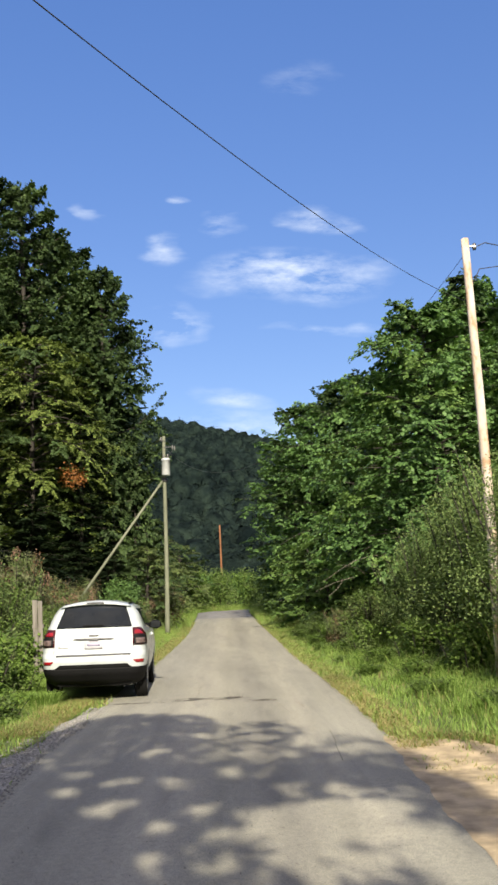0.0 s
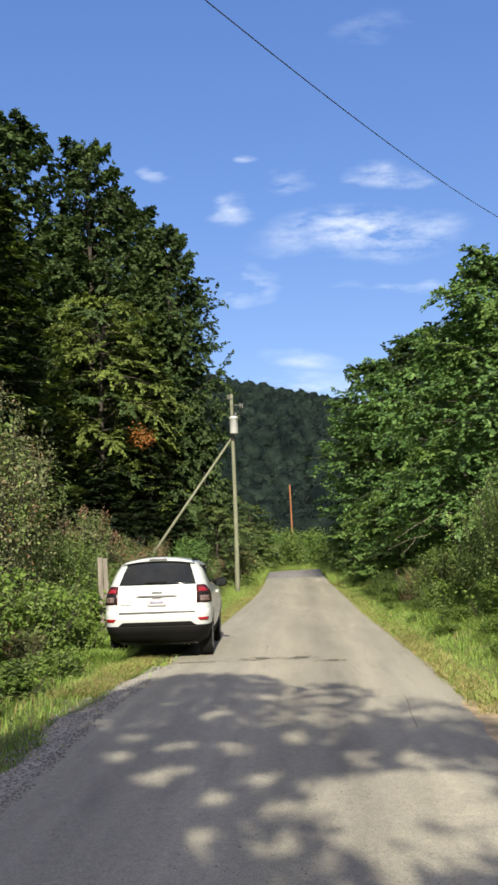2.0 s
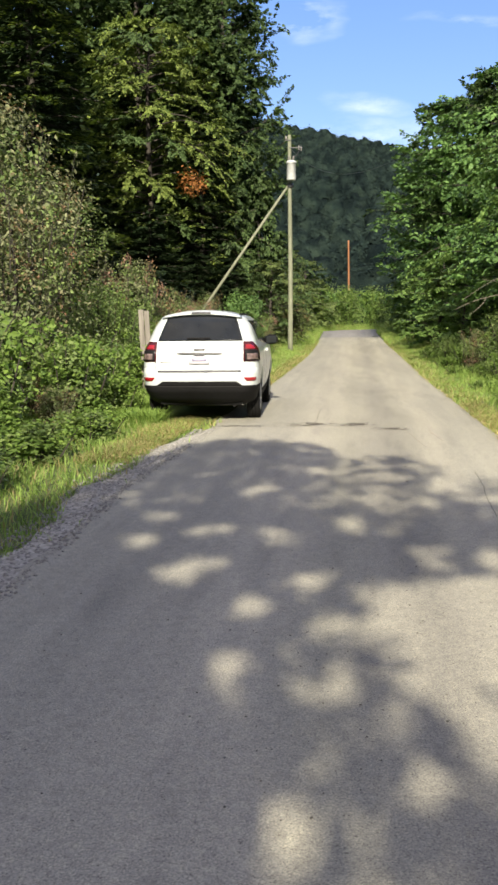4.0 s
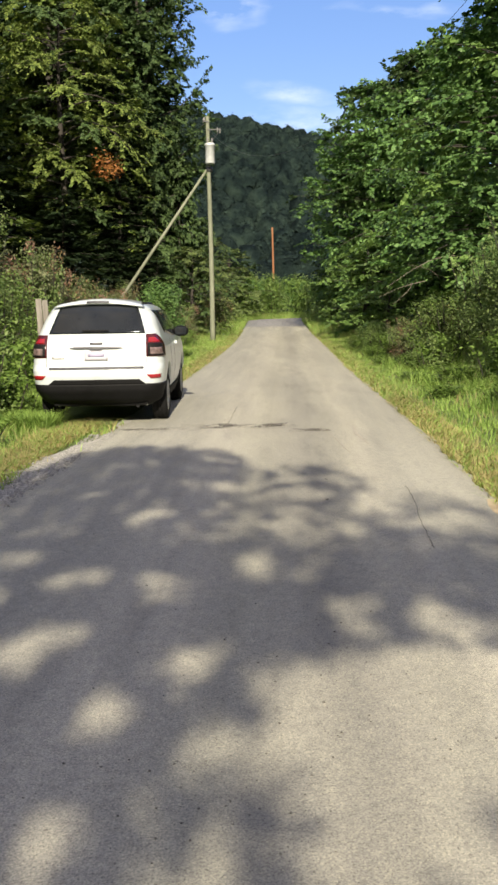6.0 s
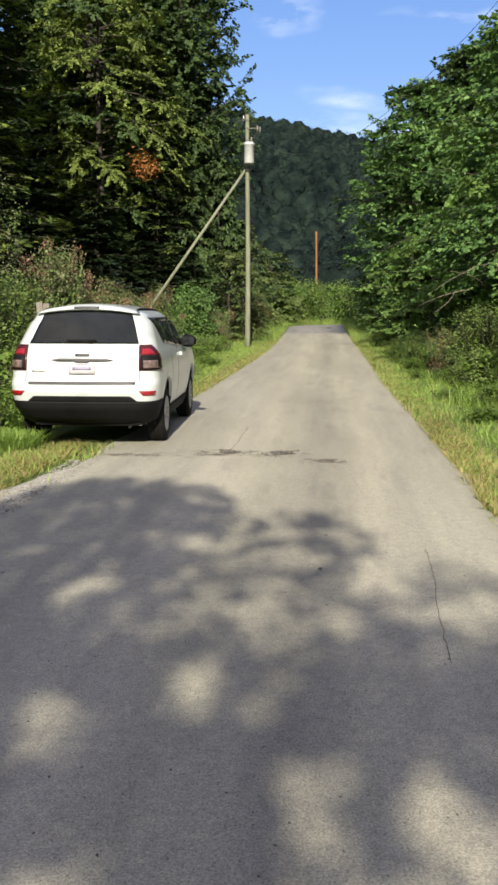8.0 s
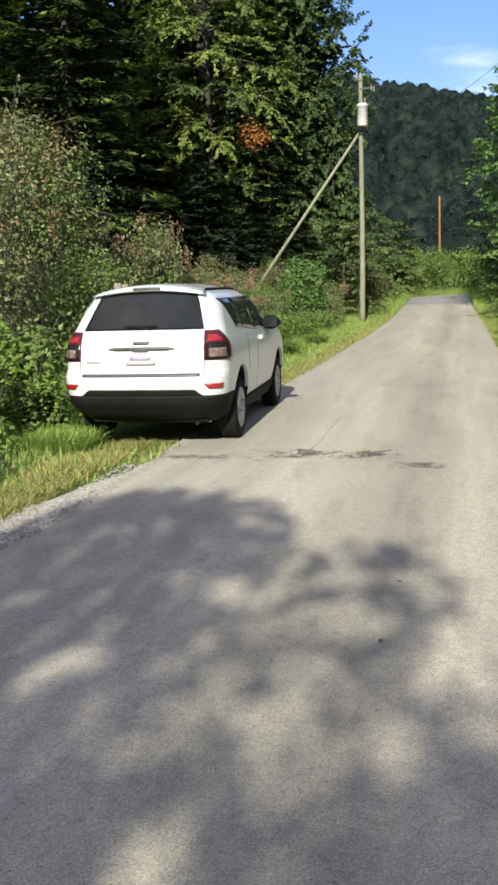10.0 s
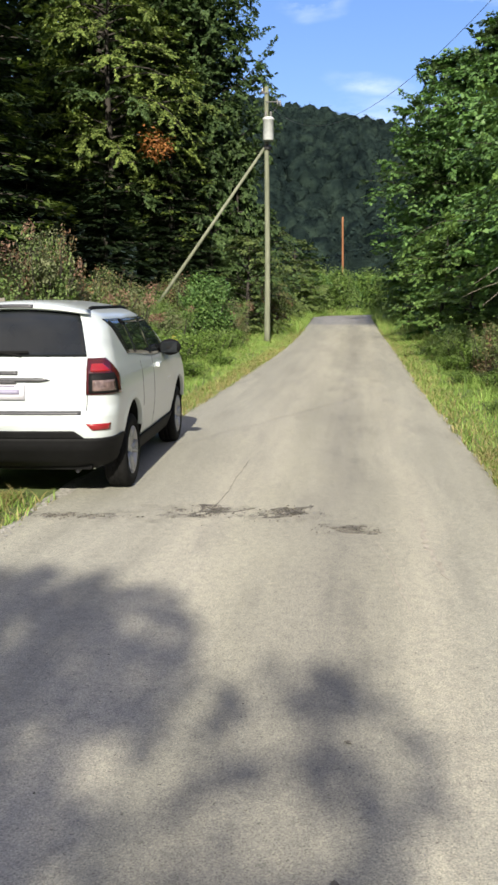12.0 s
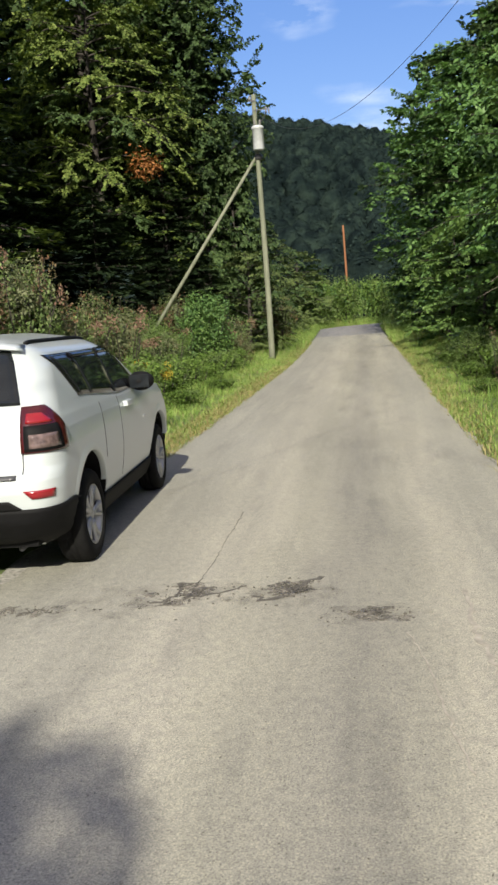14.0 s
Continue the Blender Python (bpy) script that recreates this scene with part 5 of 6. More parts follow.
slung((0.9, -8.4, 6.55), (21.6, 28.9, 17.75), 1.7, 0.0064, "long black cable slung across the sky", -0.3)
slung((7.02, -0.4, 7.95), (0.5, 28.75, 9.45), 2.6, 0.0048, "black cable sagging between the two utility poles")


# weathered boards standing in the weeds
def board_post(x, y):
    z = float(land(x, y))
    base = new("board_post")
    base.location, base.rotation_euler = (x, y, z), (0, radians(-2), radians(8))
    part("board", box_bm((0.105, 0.05, 1.92), (-0.056, 0, 0.87), 0.008), M_BOARD, base)
    part("board", box_bm((0.10, 0.05, 1.90), (0.055, 0.004, 0.855), 0.008), M_BOARD, base)
    part("batten", box_bm((0.25, 0.035, 0.09), (0, 0.045, 1.25), 0.006), M_BOARD, base)
    return tagged(base, "weathered grey wooden boards standing in the weeds", "post")


board_post(-1.68, 4.65)


# ---- the parked car ----
# tables over height: half width, rear end, front end
CZ = (0.24, 0.34, 0.46, 0.56, 0.64, 0.72, 0.755, 0.80, 0.90, 1.02, 1.10, 1.112, 1.20, 1.35, 1.50, 1.57, 1.605, 1.632, 1.648, 1.652)
CW = (0.78, 0.83, 0.865, 0.885, 0.895, 0.90, 0.90, 0.90, 0.898, 0.888, 0.868, 0.862, 0.835, 0.785, 0.728, 0.695, 0.66, 0.57, 0.38, 0.06)
CB = (0.42, 0.17, 0.055, 0.03, 0.01, 0.012, 0.03, 0.07, 0.085, 0.105, 0.135, 0.14, 0.195, 0.315, 0.43, 0.455, 0.45, 0.50, 0.70, 1.15)
CF = (4.28, 4.36, 4.42, 4.44, 4.45, 4.44, 4.43, 4.42, 4.38, 4.30, 4.18, 3.42, 3.26, 2.98, 2.68, 2.50, 2.38, 2.22, 1.95, 1.5)
AXLES, ARCH, WHEEL = (0.915, 3.55), 0.438, 0.345


def car_ring(z, side_n=112):
    """Half the car's outline at a height, from the middle of the rear round the right side to the middle of the front."""
    w, b, f = (float(np.interp(z, CZ, q)) for q in (CW, CB, CF))
    low = min(max((0.52 - z) / 0.26, 0), 1)
    rx, ry = min(0.20 + 0.22 * low, w * 0.6), min(0.26 + 0.12 * low, (f - b) * 0.2)
    fx, fy = min(0.34, w * 0.6), min(0.50, (f - b) * 0.25)
    bow = 0.05
    x = np.linspace(0, w - rx, 12)
    rear = np.stack([x, b + bow * (x / w) ** 2], -1)
    y0 = b + bow * ((w - rx) / w) ** 2
    t = np.linspace(0, np.pi / 2, 13)[1:]
    corner = np.stack([w - rx + rx * np.sin(t) ** 0.9, y0 + ry * (1 - np.cos(t))], -1)
    ys = np.linspace(y0 + ry, f - fy, side_n)[1:]
    mid = (ys - (y0 + ry)) / max(f - fy - y0 - ry, 0.1)
    flank = np.stack([w + 0.012 * np.sin(np.pi * mid), ys], -1)
    t = np.linspace(0, np.pi / 2, 11)[1:]
    fcorner = np.stack([w - fx + fx * np.cos(t), f - fy + fy * np.sin(t) * 0.9], -1)
    x = np.linspace(w - fx, 0, 8)[1:]
    front = np.stack([x, f - fy * 0.1 + 0.05 * (1 - (x / w) ** 2) * 0 + 0 * x], -1)
    p = np.concatenate([rear, corner, flank, fcorner, front])
    zz = z - 0.13 * np.clip((p[:, 1] - 3.1) / 1.35, 0, 1) ** 1.3 * (z > 0.6) * min(1.0, (z - 0.6) / 0.4 if z > 0.6 else 0) * (z < 1.115)
    return np.c_[p, zz]


def car_point(s, z):
    """The place at arc length s from the middle of the rear (to the right if positive), at height z, and its outward way."""
    r = car_ring(z)
    d = np.r_[0, np.cumsum(np.linalg.norm(np.diff(r[:, :2], axis=0), axis=1))]
    sa = np.abs(np.atleast_1d(s))
    p = np.stack([np.interp(sa, d, r[:, k]) for k in range(3)], -1)
    q = np.stack([np.interp(sa + 0.02, d, r[:, k]) for k in range(2)], -1) - np.stack([np.interp(np.maximum(sa - 0.02, 0), d, r[:, k]) for k in range(2)], -1)
    n = np.stack([q[:, 1], -q[:, 0], 0 * sa], -1)
    n /= np.linalg.norm(n, axis=1)[:, None] + 1e-9
    sg = np.where(np.atleast_1d(s) < 0, -1, 1)
    p[:, 0] *= sg
    n[:, 0] *= sg
    return p, n


def side_s(y, z):
    r = car_ring(z)
    d = np.r_[0, np.cumsum(np.linalg.norm(np.diff(r[:, :2], axis=0), axis=1))]
    k = slice(16, 140)
    return float(np.interp(y, r[k, 1], d[k]))


def panel(name, rows, mat, parent, off=0.006, cols=10, label="", depth=0.02, holes=False, wedge=False):
    """A skin that lies on the car's flanks: rows of (height, from, to) in arc length, with a turned-in edge."""
    ps, ns = zip(*(car_point(np.linspace(a, b, cols), z) for z, a, b in rows))
    P, N = np.stack(ps), np.stack(ns)
    if wedge:       # the waistline climbs towards the rear
        up_ = 0.075 * np.clip((2.0 - P[..., 1]) / 0.95, 0, 1) * (1 - np.clip((P[..., 2] - 1.115) / 0.41, 0, 1))
        P[..., 2] += up_
        P[..., 0] -= np.sign(P[..., 0]) * 0.33 * up_
    outer = P + N * off
    big = np.pad(outer, ((1, 1), (1, 1), (0, 0)), mode="edge")
    nb = np.pad(N, ((1, 1), (1, 1), (0, 0)), mode="edge")
    rim = np.ones(big.shape[:2], bool)
    rim[1:-1, 1:-1] = False
    big[rim] -= nb[rim] * depth
    h, w = big.shape[:2]
    i, j = np.meshgrid(np.arange(h - 1), np.arange(w - 1), indexing="ij")
    f = np.stack([i * w + j, i * w + j + 1, (i + 1) * w + j + 1, (i + 1) * w + j], -1).reshape(-1, 4)
    v = big.reshape(-1, 3)
    if rows[0][1] > rows[0][2]:
        f = f[:, ::-1]
    if holes:
        c = v[f].mean(1)
        keep = np.ones(len(f), bool)
        for a in AXLES:
            keep &= ~((np.hypot(c[:, 1] - a, c[:, 2] - WHEEL) < ARCH) & (np.abs(c[:, 0]) > 0.6))
            near = (np.abs(np.hypot(v[:, 1] - a, v[:, 2] - WHEEL) - ARCH) < 0.016) & (np.abs(v[:, 0]) > 0.6)
            ang = np.arctan2(v[near, 2] - WHEEL, v[near, 1] - a)
            v[near, 1], v[near, 2] = a + ARCH * np.cos(ang), WHEEL + ARCH * np.sin(ang)
        f = f[keep]
    ob = mesh_np(name, v, f, mat, parent, label, smooth=True)
    ob.data.polygons.foreach_set("use_smooth", ~rim.ravel()[f].any(1))       # a crisp turned-in edge
    return ob


def wheel_part(car, x, y):
    w = new("wheel")
    w.parent, w.location = car, (x, y, WHEEL)
    sgn = 1 if x > 0 else -1
    v, f = lathe([(0.225, -0.105), (0.30, -0.108), (0.328, -0.098), (0.343, -0.075), (0.345, -0.03), (0.340, -0.028), (0.340, -0.02), (0.345, -0.018), (0.345, 0.018), (0.340, 0.02), (0.340, 0.028), (0.345, 0.03),
                  (0.343, 0.075), (0.328, 0.098), (0.30, 0.108), (0.225, 0.105), (0.225, -0.105)], "x", 40)
    mesh_np("tyre", v, f, M_RUBBER, w, "worn black tyre", smooth=True)
    rimv = [lathe([(0.226, -0.1), (0.232, 0.098), (0.222, 0.103), (0.205, 0.09), (0.200, 0.03), (0.196, -0.08)], "x", 40)]
    rimv.append(lathe([(0.0, 0.088), (0.034, 0.088), (0.042, 0.08), (0.062, 0.07), (0.07, 0.03), (0.0, 0.03)], "x", 24))
    for k in range(5):
        for split in (-0.13, 0.13):
            a0, a1 = k * 2 * np.pi / 5 + split * 0.5, k * 2 * np.pi / 5 + split * 1.6
            p0, p1 = np.array([0.07, 0.05 * np.cos(a0), 0.05 * np.sin(a0)]), np.array([0.085, 0.215 * np.cos(a1), 0.215 * np.sin(a1)])
            t = np.linspace(0, 1, 5)[:, None]
            rimv.append(tube_arrays(p0 + (p1 - p0) * t, (0.026, 0.023, 0.02, 0.02, 0.024), 6))
    v, f = joined(rimv)
    v[:, 0] *= sgn
    mesh_np("rim", v, f if sgn > 0 else f[:, ::-1], M_ALLOY, w, "silver five-spoke alloy rim", smooth=True)
    v, f = lathe([(0, -0.02), (0.19, -0.02), (0.19, 0.0), (0, 0.0)], "x", 28)
    mesh_np("brake_disc", v, f, M_DARKTRIM, w)


def build_car():
    car = new("car")
    zs = np.unique(np.r_[np.linspace(0.24, 1.10, 45), np.array(CZ), np.linspace(1.112, 1.60, 16)])
    rings = [car_ring(z) for z in zs]
    half = np.stack(rings)
    n = half.shape[1]
    left = half[:, ::-1].copy()
    left[..., 0] *= -1
    full = np.concatenate([half, left[:, 1:-1]], 1)
    m = full.shape[1]
    v = full.reshape(-1, 3)
    i, j = np.meshgrid(np.arange(len(zs) - 1), np.arange(m), indexing="ij")
    k = (j + 1) % m
    f = np.stack([i * m + j, i * m + k, (i + 1) * m + k, (i + 1) * m + j], -1).reshape(-1, 4)
    # wheel openings
    for a in AXLES:
        d = np.hypot(v[:, 1] - a, v[:, 2] - WHEEL)
        near = (np.abs(d - ARCH) < 0.022) & (np.abs(v[:, 0]) > 0.6)
        ang = np.arctan2(v[near, 2] - WHEEL, v[near, 1] - a)
        v[near, 1], v[near, 2] = a + ARCH * np.cos(ang), WHEEL + ARCH * np.sin(ang)
        c = v[f].mean(1)
        f = f[~((np.hypot(c[:, 1] - a, c[:, 2] - WHEEL) < ARCH - 0.002) & (np.abs(c[:, 0]) > 0.6))]
    mesh_np("body", v, f, M_PAINT, car, "white painted steel body", smooth=True)
    part("underbody", box_bm((1.30, 3.9, 0.16), (0, 2.25, 0.34), 0.03), M_PLASTIC, car, "dark underside")
    part("cabin_lining", box_bm((1.36, 2.3, 0.06), (0, 1.75, 1.02), 0.02), M_PLASTIC, car)
    for a in AXLES:
        for s in (-1, 1):
            th = np.linspace(-0.2, np.pi + 0.2, 26)
            arc = np.stack([0 * th, a + (ARCH - 0.004) * np.cos(th), WHEEL + (ARCH - 0.004) * np.sin(th)], -1)
            flank = np.interp(arc[:, 2], CZ, CW) + 0.002
            strips = [np.c_[s * q, arc[:, 1:]] for q in (flank, flank - 0.03, 0 * flank + 0.60)]
            P = np.stack(strips)
            w = P.shape[1]
            ii, jj = np.meshgrid(np.arange(2), np.arange(w - 1), indexing="ij")
            ff = np.stack([ii * w + jj, ii * w + jj + 1, (ii + 1) * w + jj + 1, (ii + 1) * w + jj], -1).reshape(-1, 4)
            mesh_np("wheel_liner", P.reshape(-1, 3), ff, M_PLASTIC, car, "black wheel-arch liner", smooth=True)
            th = np.linspace(0.36, np.pi - 0.36, 26)
            strips = []
            for r, out in ((ARCH - 0.006, -0.03), (ARCH - 0.006, 0.006), (ARCH + 0.002, 0.011), (ARCH + 0.025, 0.010), (ARCH + 0.055, 0.006), (ARCH + 0.09, -0.002)):
                zz = WHEEL + r * np.sin(th)
                strips.append(np.stack([s * (np.interp(zz, CZ, CW) + out), a + r * np.cos(th), zz], -1))
            P = np.stack(strips)
            ii, jj = np.meshgrid(np.arange(5), np.arange(w - 1), indexing="ij")
            ff = np.stack([ii * w + jj, ii * w + jj + 1, (ii + 1) * w + jj + 1, (ii + 1) * w + jj], -1).reshape(-1, 4)
            mesh_np("arch_flare", P.reshape(-1, 3), ff, M_PAINT, car, "white bulging wheel-arch flare", smooth=True)
    # dark lower cladding round the rear, along the sills and round the front
    S = lambda y, z: side_s(y, z)  # noqa: E731
    zr = np.linspace(0.242, 0.545, 12)
    panel("rear_cladding", [(z, -S(0.60 - 0.13 * (z > 0.53), z), S(0.60 - 0.13 * (z > 0.53), z)) for z in zr], M_PLASTIC, car, 0.012, 70, "black plastic lower bumper", holes=True)
    panel("bumper_insert", [(z, -(0.66 - 1.5 * (z - 0.54)), 0.66 - 1.5 * (z - 0.54)) for z in np.linspace(0.54, 0.60, 5)], M_PLASTIC, car, 0.0125, 40, "black plastic bumper insert")
    for s in (1, -1):
        panel("sill", [(z, s * S(1.28 + 0.03 * z, z), s * S(3.17, z)) for z in np.linspace(0.245, 0.40, 6)], M_PLASTIC, car, 0.014, 30, "dark side sill")
    tube_part("exhaust", [(0.50, 0.36, 0.25), (0.50, 0.46, 0.255), (0.48, 0.66, 0.27)], 0.024, M_DARKTRIM, car)
    part("valance", box_bm((0.9, 0.04, 0.05), (0, 0.58, 0.27), 0.015), M_PLASTIC, car, "grey lower valance")
    # glass
    rw = [(z, -0.655 + 0.20 * (z - 1.205) / 0.37 * 0.6, 0.655 - 0.20 * (z - 1.205) / 0.37 * 0.6) for z in np.linspace(1.205, 1.575, 12)]
    panel("rear_window", rw, M_GLASS, car, 0.006, 24, "dark tinted rear window", depth=0.005)
    for s in (1, -1):
        zz = np.linspace(1.125, 1.53, 10)
        panel("rear_quarter_window", [(z, s * S(0.98 - 0.70 * (z - 1.125), z), s * S(1.215 - 0.25 * (z - 1.125), z)) for z in zz], M_GLASS, car, 0.0105, 6, "dark tinted quarter window", depth=0.004, wedge=True)
        panel("rear_door_window", [(z, s * S(1.225 - 0.25 * (z - 1.125), z), s * S(1.88 - 0.1 * (z - 1.125), z)) for z in zz], M_GLASS, car, 0.0105, 10, "dark tinted door window", depth=0.004, wedge=True)
        panel("front_door_window", [(z, s * S(1.89 - 0.1 * (z - 1.125), z), s * S(min(2.74 - 1.30 * (z - 1.125), 2.70), z)) for z in zz], M_GLASS, car, 0.0105, 12, "dark tinted door window", depth=0.004, wedge=True)
        panel("window_surround", [(z, s * S(0.92 - 0.70 * (z - 1.118), z), s * S(2.80 - 1.28 * (z - 1.118), z)) for z in np.linspace(1.115, 1.548, 10)], M_GLOSS, car, 0.008, 40, wedge=True)
        panel("rain_guard", [(z, s * S(1.12 - 0.2 * (z - 1.5), z), s * S(1.82, z)) for z in (1.495, 1.52, 1.545)], M_GLOSS, car, 0.024, 10, "smoked rain guard", depth=0.03)
        panel("rain_guard", [(z, s * S(1.88, z), s * S(2.26, z)) for z in (1.495, 1.52, 1.545)], M_GLOSS, car, 0.024, 8, "smoked rain guard", depth=0.03)
        # seams and handles
        for y0 in (1.34, 1.90):
            panel("door_seam", [(z, s * S(y0 - 0.006, z), s * S(y0 + 0.006, z)) for z in np.linspace(0.44 if y0 > 1.5 else 0.66, 1.10, 8)], M_DARKTRIM, car, 0.002, 2, depth=0.006)
        for y0 in (2.06,):
            panel("door_handle", [(z, s * S(y0, z), s * S(y0 + 0.19, z)) for z in (0.985, 1.0, 1.015, 1.03)], M_PAINT, car, 0.035, 8, "white door handle", depth=0.035)
        panel("side_badge", [(z, s * S(2.75, z), s * S(2.88, z)) for z in (0.80, 0.82)], M_ALLOY, car, 0.004, 4, depth=0.006)
        # lamps
        zt = np.linspace(0.895, 1.195, 12)
        inner = lambda z: 0.668 - 0.02 * (z - 0.9)  # noqa: E731
        outer = lambda z: S(0.375 - 0.55 * max(z - 1.06, 0), z)  # noqa: E731
        lamp = panel("tail_lamp", [(z, s * inner(z), s * outer(z)) for z in zt], M_DEEPRED, car, 0.014, 16, "red and clear tail lamp")
        panel("brake_lens", [(z, s * (inner(z) + 0.035), s * (outer(z) - 0.10)) for z in np.linspace(1.085, 1.150, 5)], M_RED, lamp, 0.019, 10, "bright red lens", depth=0.008)
        panel("lamp_housing", [(z, s * (inner(z) + 0.022), s * (outer(z) - 0.075)) for z in np.linspace(0.905, 1.072, 6)], M_PLASTIC, lamp, 0.0165, 8, "dark lamp housing", depth=0.006)
        panel("reverse_lens", [(z, s * (inner(z) + 0.055), s * (outer(z) - 0.115)) for z in np.linspace(0.925, 1.015, 5)], M_CLEARLENS, lamp, 0.019, 8, "clear lens", depth=0.008)
        panel("rear_reflector", [(z, s * (0.725 - 0.9 * (z - 0.605)), s * (0.885 + 0.25 * (z - 0.605))) for z in np.linspace(0.605, 0.66, 4)], M_RED, car, 0.008, 8, "red reflector")
        # mirror
        bm = bmesh.new()
        bmesh.ops.create_icosphere(bm, subdivisions=3, radius=1.0)
        bmesh.ops.transform(bm, matrix=Matrix.Translation((s * 0.97, 2.52, 1.165)) @ Matrix.Diagonal((0.125, 0.085, 0.09, 1)), verts=bm.verts)
        mir = part("wing_mirror", bm, M_PLASTIC, car, "black wing mirror", smooth=True)
        part("mirror_glass", box_bm((0.18, 0.008, 0.115), (s * 0.973, 2.442, 1.167), 0.003), M_GLASS, mir)
        part("mirror_arm", box_bm((0.12, 0.06, 0.05), (s * 0.875, 2.54, 1.12), 0.01), M_PLASTIC, mir)
        yr = np.linspace(0.66, 2.1, 24)
        lift = 0.014 * np.clip(np.minimum((yr - 0.66) / 0.10, (2.1 - yr) / 0.15), 0, 1) ** 0.5
        tube_part("roof_rail", np.stack([s * (0.575 + 0 * yr), yr, 1.628 + lift - 0.02 * np.clip(yr - 1.7, 0, 1)], -1), 0.015, M_PLASTIC, car, "black roof rail", sides=8)
    panel("windscreen", [(z, side_s(3.30 - 1.9 * (z - 1.15), z) + 0.09, side_s(3.30 - 1.9 * (z - 1.15), z) + 0.55) for z in np.linspace(1.15, 1.54, 6)], M_GLASS, car, 0.004, 10)
    # tailgate
    panel("tailgate_gap", [(z, -0.635, 0.635) for z in (0.735, 0.745, 0.755, 0.765)], M_DARKTRIM, car, 0.010, 30, "dark step line under the tailgate", depth=0.02)
    for s in (1, -1):
        panel("tailgate_seam", [(z, s * (0.672), s * 0.680) for z in np.linspace(0.765, 0.89, 6)], M_DARKTRIM, car, 0.002, 2, depth=0.006)
    panel("grab_bar", [(z, -0.36 + 0.10 * abs(z - 1.02) / 0.02, 0.36 - 0.10 * abs(z - 1.02) / 0.02) for z in (1.005, 1.02, 1.035)], M_DARKTRIM, car, 0.022, 20, "dark chrome tailgate bar")
    panel("emblem", [(z, -0.085, 0.085) for z in (1.06, 1.075, 1.09)], M_DARKTRIM, car, 0.012, 6, "small dark emblem")
    panel("badge", [(z, -0.60, -0.44) for z in (0.875, 0.89, 0.905)], M_ALLOY, car, 0.006, 6, "small silver badge")
    plate = panel("number_plate", [(z, -0.155, 0.155) for z in np.linspace(0.855, 0.985, 4)], M_PLATE, car, 0.022, 6, "pale number plate")
    panel("plate_bar", [(z, -0.11, 0.11) for z in (0.900, 0.92, 0.94)], M_PLATE_INK, plate, 0.025, 6, "faded bar of lettering", depth=0.004)
    panel("plate_bar", [(z, -0.07, 0.07) for z in (0.962, 0.972)], M_PLATE_INK, plate, 0.025, 4, "faded bar of lettering", depth=0.004)
    part("plate_lamp", box_bm((0.16, 0.03, 0.02), (0, 0.075, 1.0), 0.004), M_DARKTRIM, car)
    sp = panel("spoiler", [(z, -0.60 + 0.1 * (z - 1.585), 0.60 - 0.1 * (z - 1.585)) for z in np.linspace(1.585, 1.63, 5)], M_PAINT, car, 0.055, 24, "white roof spoiler", depth=0.08)
    panel("high_brake_lamp", [(z, -0.15, 0.15) for z in (1.592, 1.605, 1.618)], M_DARKTRIM, sp, 0.058, 8, "slim high brake lamp", depth=0.008)
    tube_part("wiper_arm", [(0.10, 0.185, 1.215), (-0.02, 0.195, 1.232), (-0.16, 0.205, 1.236)], 0.011, M_PLASTIC, car, "rear wiper", sides=6)
    part("wiper_blade", box_bm((0.36, 0.018, 0.022), (-0.02, 0.192, 1.246), 0.004), M_PLASTIC, car)
    # the body rides high over its wheels
    for ob in car.children_recursive:
        co = np.empty(len(ob.data.vertices) * 3, np.float32)
        ob.data.vertices.foreach_get("co", co)
        co = co.reshape(-1, 3)
        co[:, 2] += 0.048 * np.clip((co[:, 2] - 0.22) / 0.40, 0, 1)
        co[:, 2] += (0.028 - 0.070 * (co[:, 0] / 0.62) ** 2) * np.clip((co[:, 2] - 1.48) / 0.20, 0, 1)      # a gently arched roof
        ob.data.vertices.foreach_set("co", co.ravel())
        ob.data.update()
    for x in (-0.775, 0.775):
        for y in AXLES:
            wheel_part(car, x, y)
    return tagged(car, "white compact sport utility car parked half on the grass", "car")


build_car()


# ---- small things on the ground ----
def flat_blot(name, x, y, rx, ry, turn, mat, label, seed, lift=0.004, spikes=9, rough=0.45):
    """A thin irregular patch lying on the lane."""
    r = np.random.default_rng(seed)
    n = 36
    th = np.linspace(0, 2 * np.pi, n, endpoint=False)
    k = 1 + rough * sum(np.sin(th * q + r.random() * 6) * r.uniform(0.2, 0.6) for q in range(2, spikes)) / 2.2
    k = np.clip(k, 0.25, 1.8)
    c, s = math.cos(radians(turn)), math.sin(radians(turn))
    px, py = rx * k * np.cos(th), ry * k * np.sin(th)
    ring = np.stack([x + c * px - s * py, y + s * px + c * py, 0 * th], -1)
    ring[:, 2] = road_z(ring[:, 1]) + lift
    low = ring.copy()
    low[:, 2] -= lift + 0.002
    inner = ring * 0.5 + np.array([x, y, 0]) * 0.5
    inner[:, 2] = ring[:, 2]
    v = np.r_[low, ring, inner, [[x, y, float(road_z(y)) + lift]]]
    j = np.arange(n)
    q = (j + 1) % n
    f = np.concatenate([np.stack([j, q, n + q, n + j], -1), np.stack([n + j, n + q, 2 * n + q, 2 * n + j], -1)])
    f = np.r_[f, [[2 * n + a, 2 * n + (a + 1) % n, 2 * n + (a + 2) % n, 3 * n] for a in range(0, n, 2)]]
    return tagged(mesh_np(name, v, f, mat), label, "road mark", kind="structure")


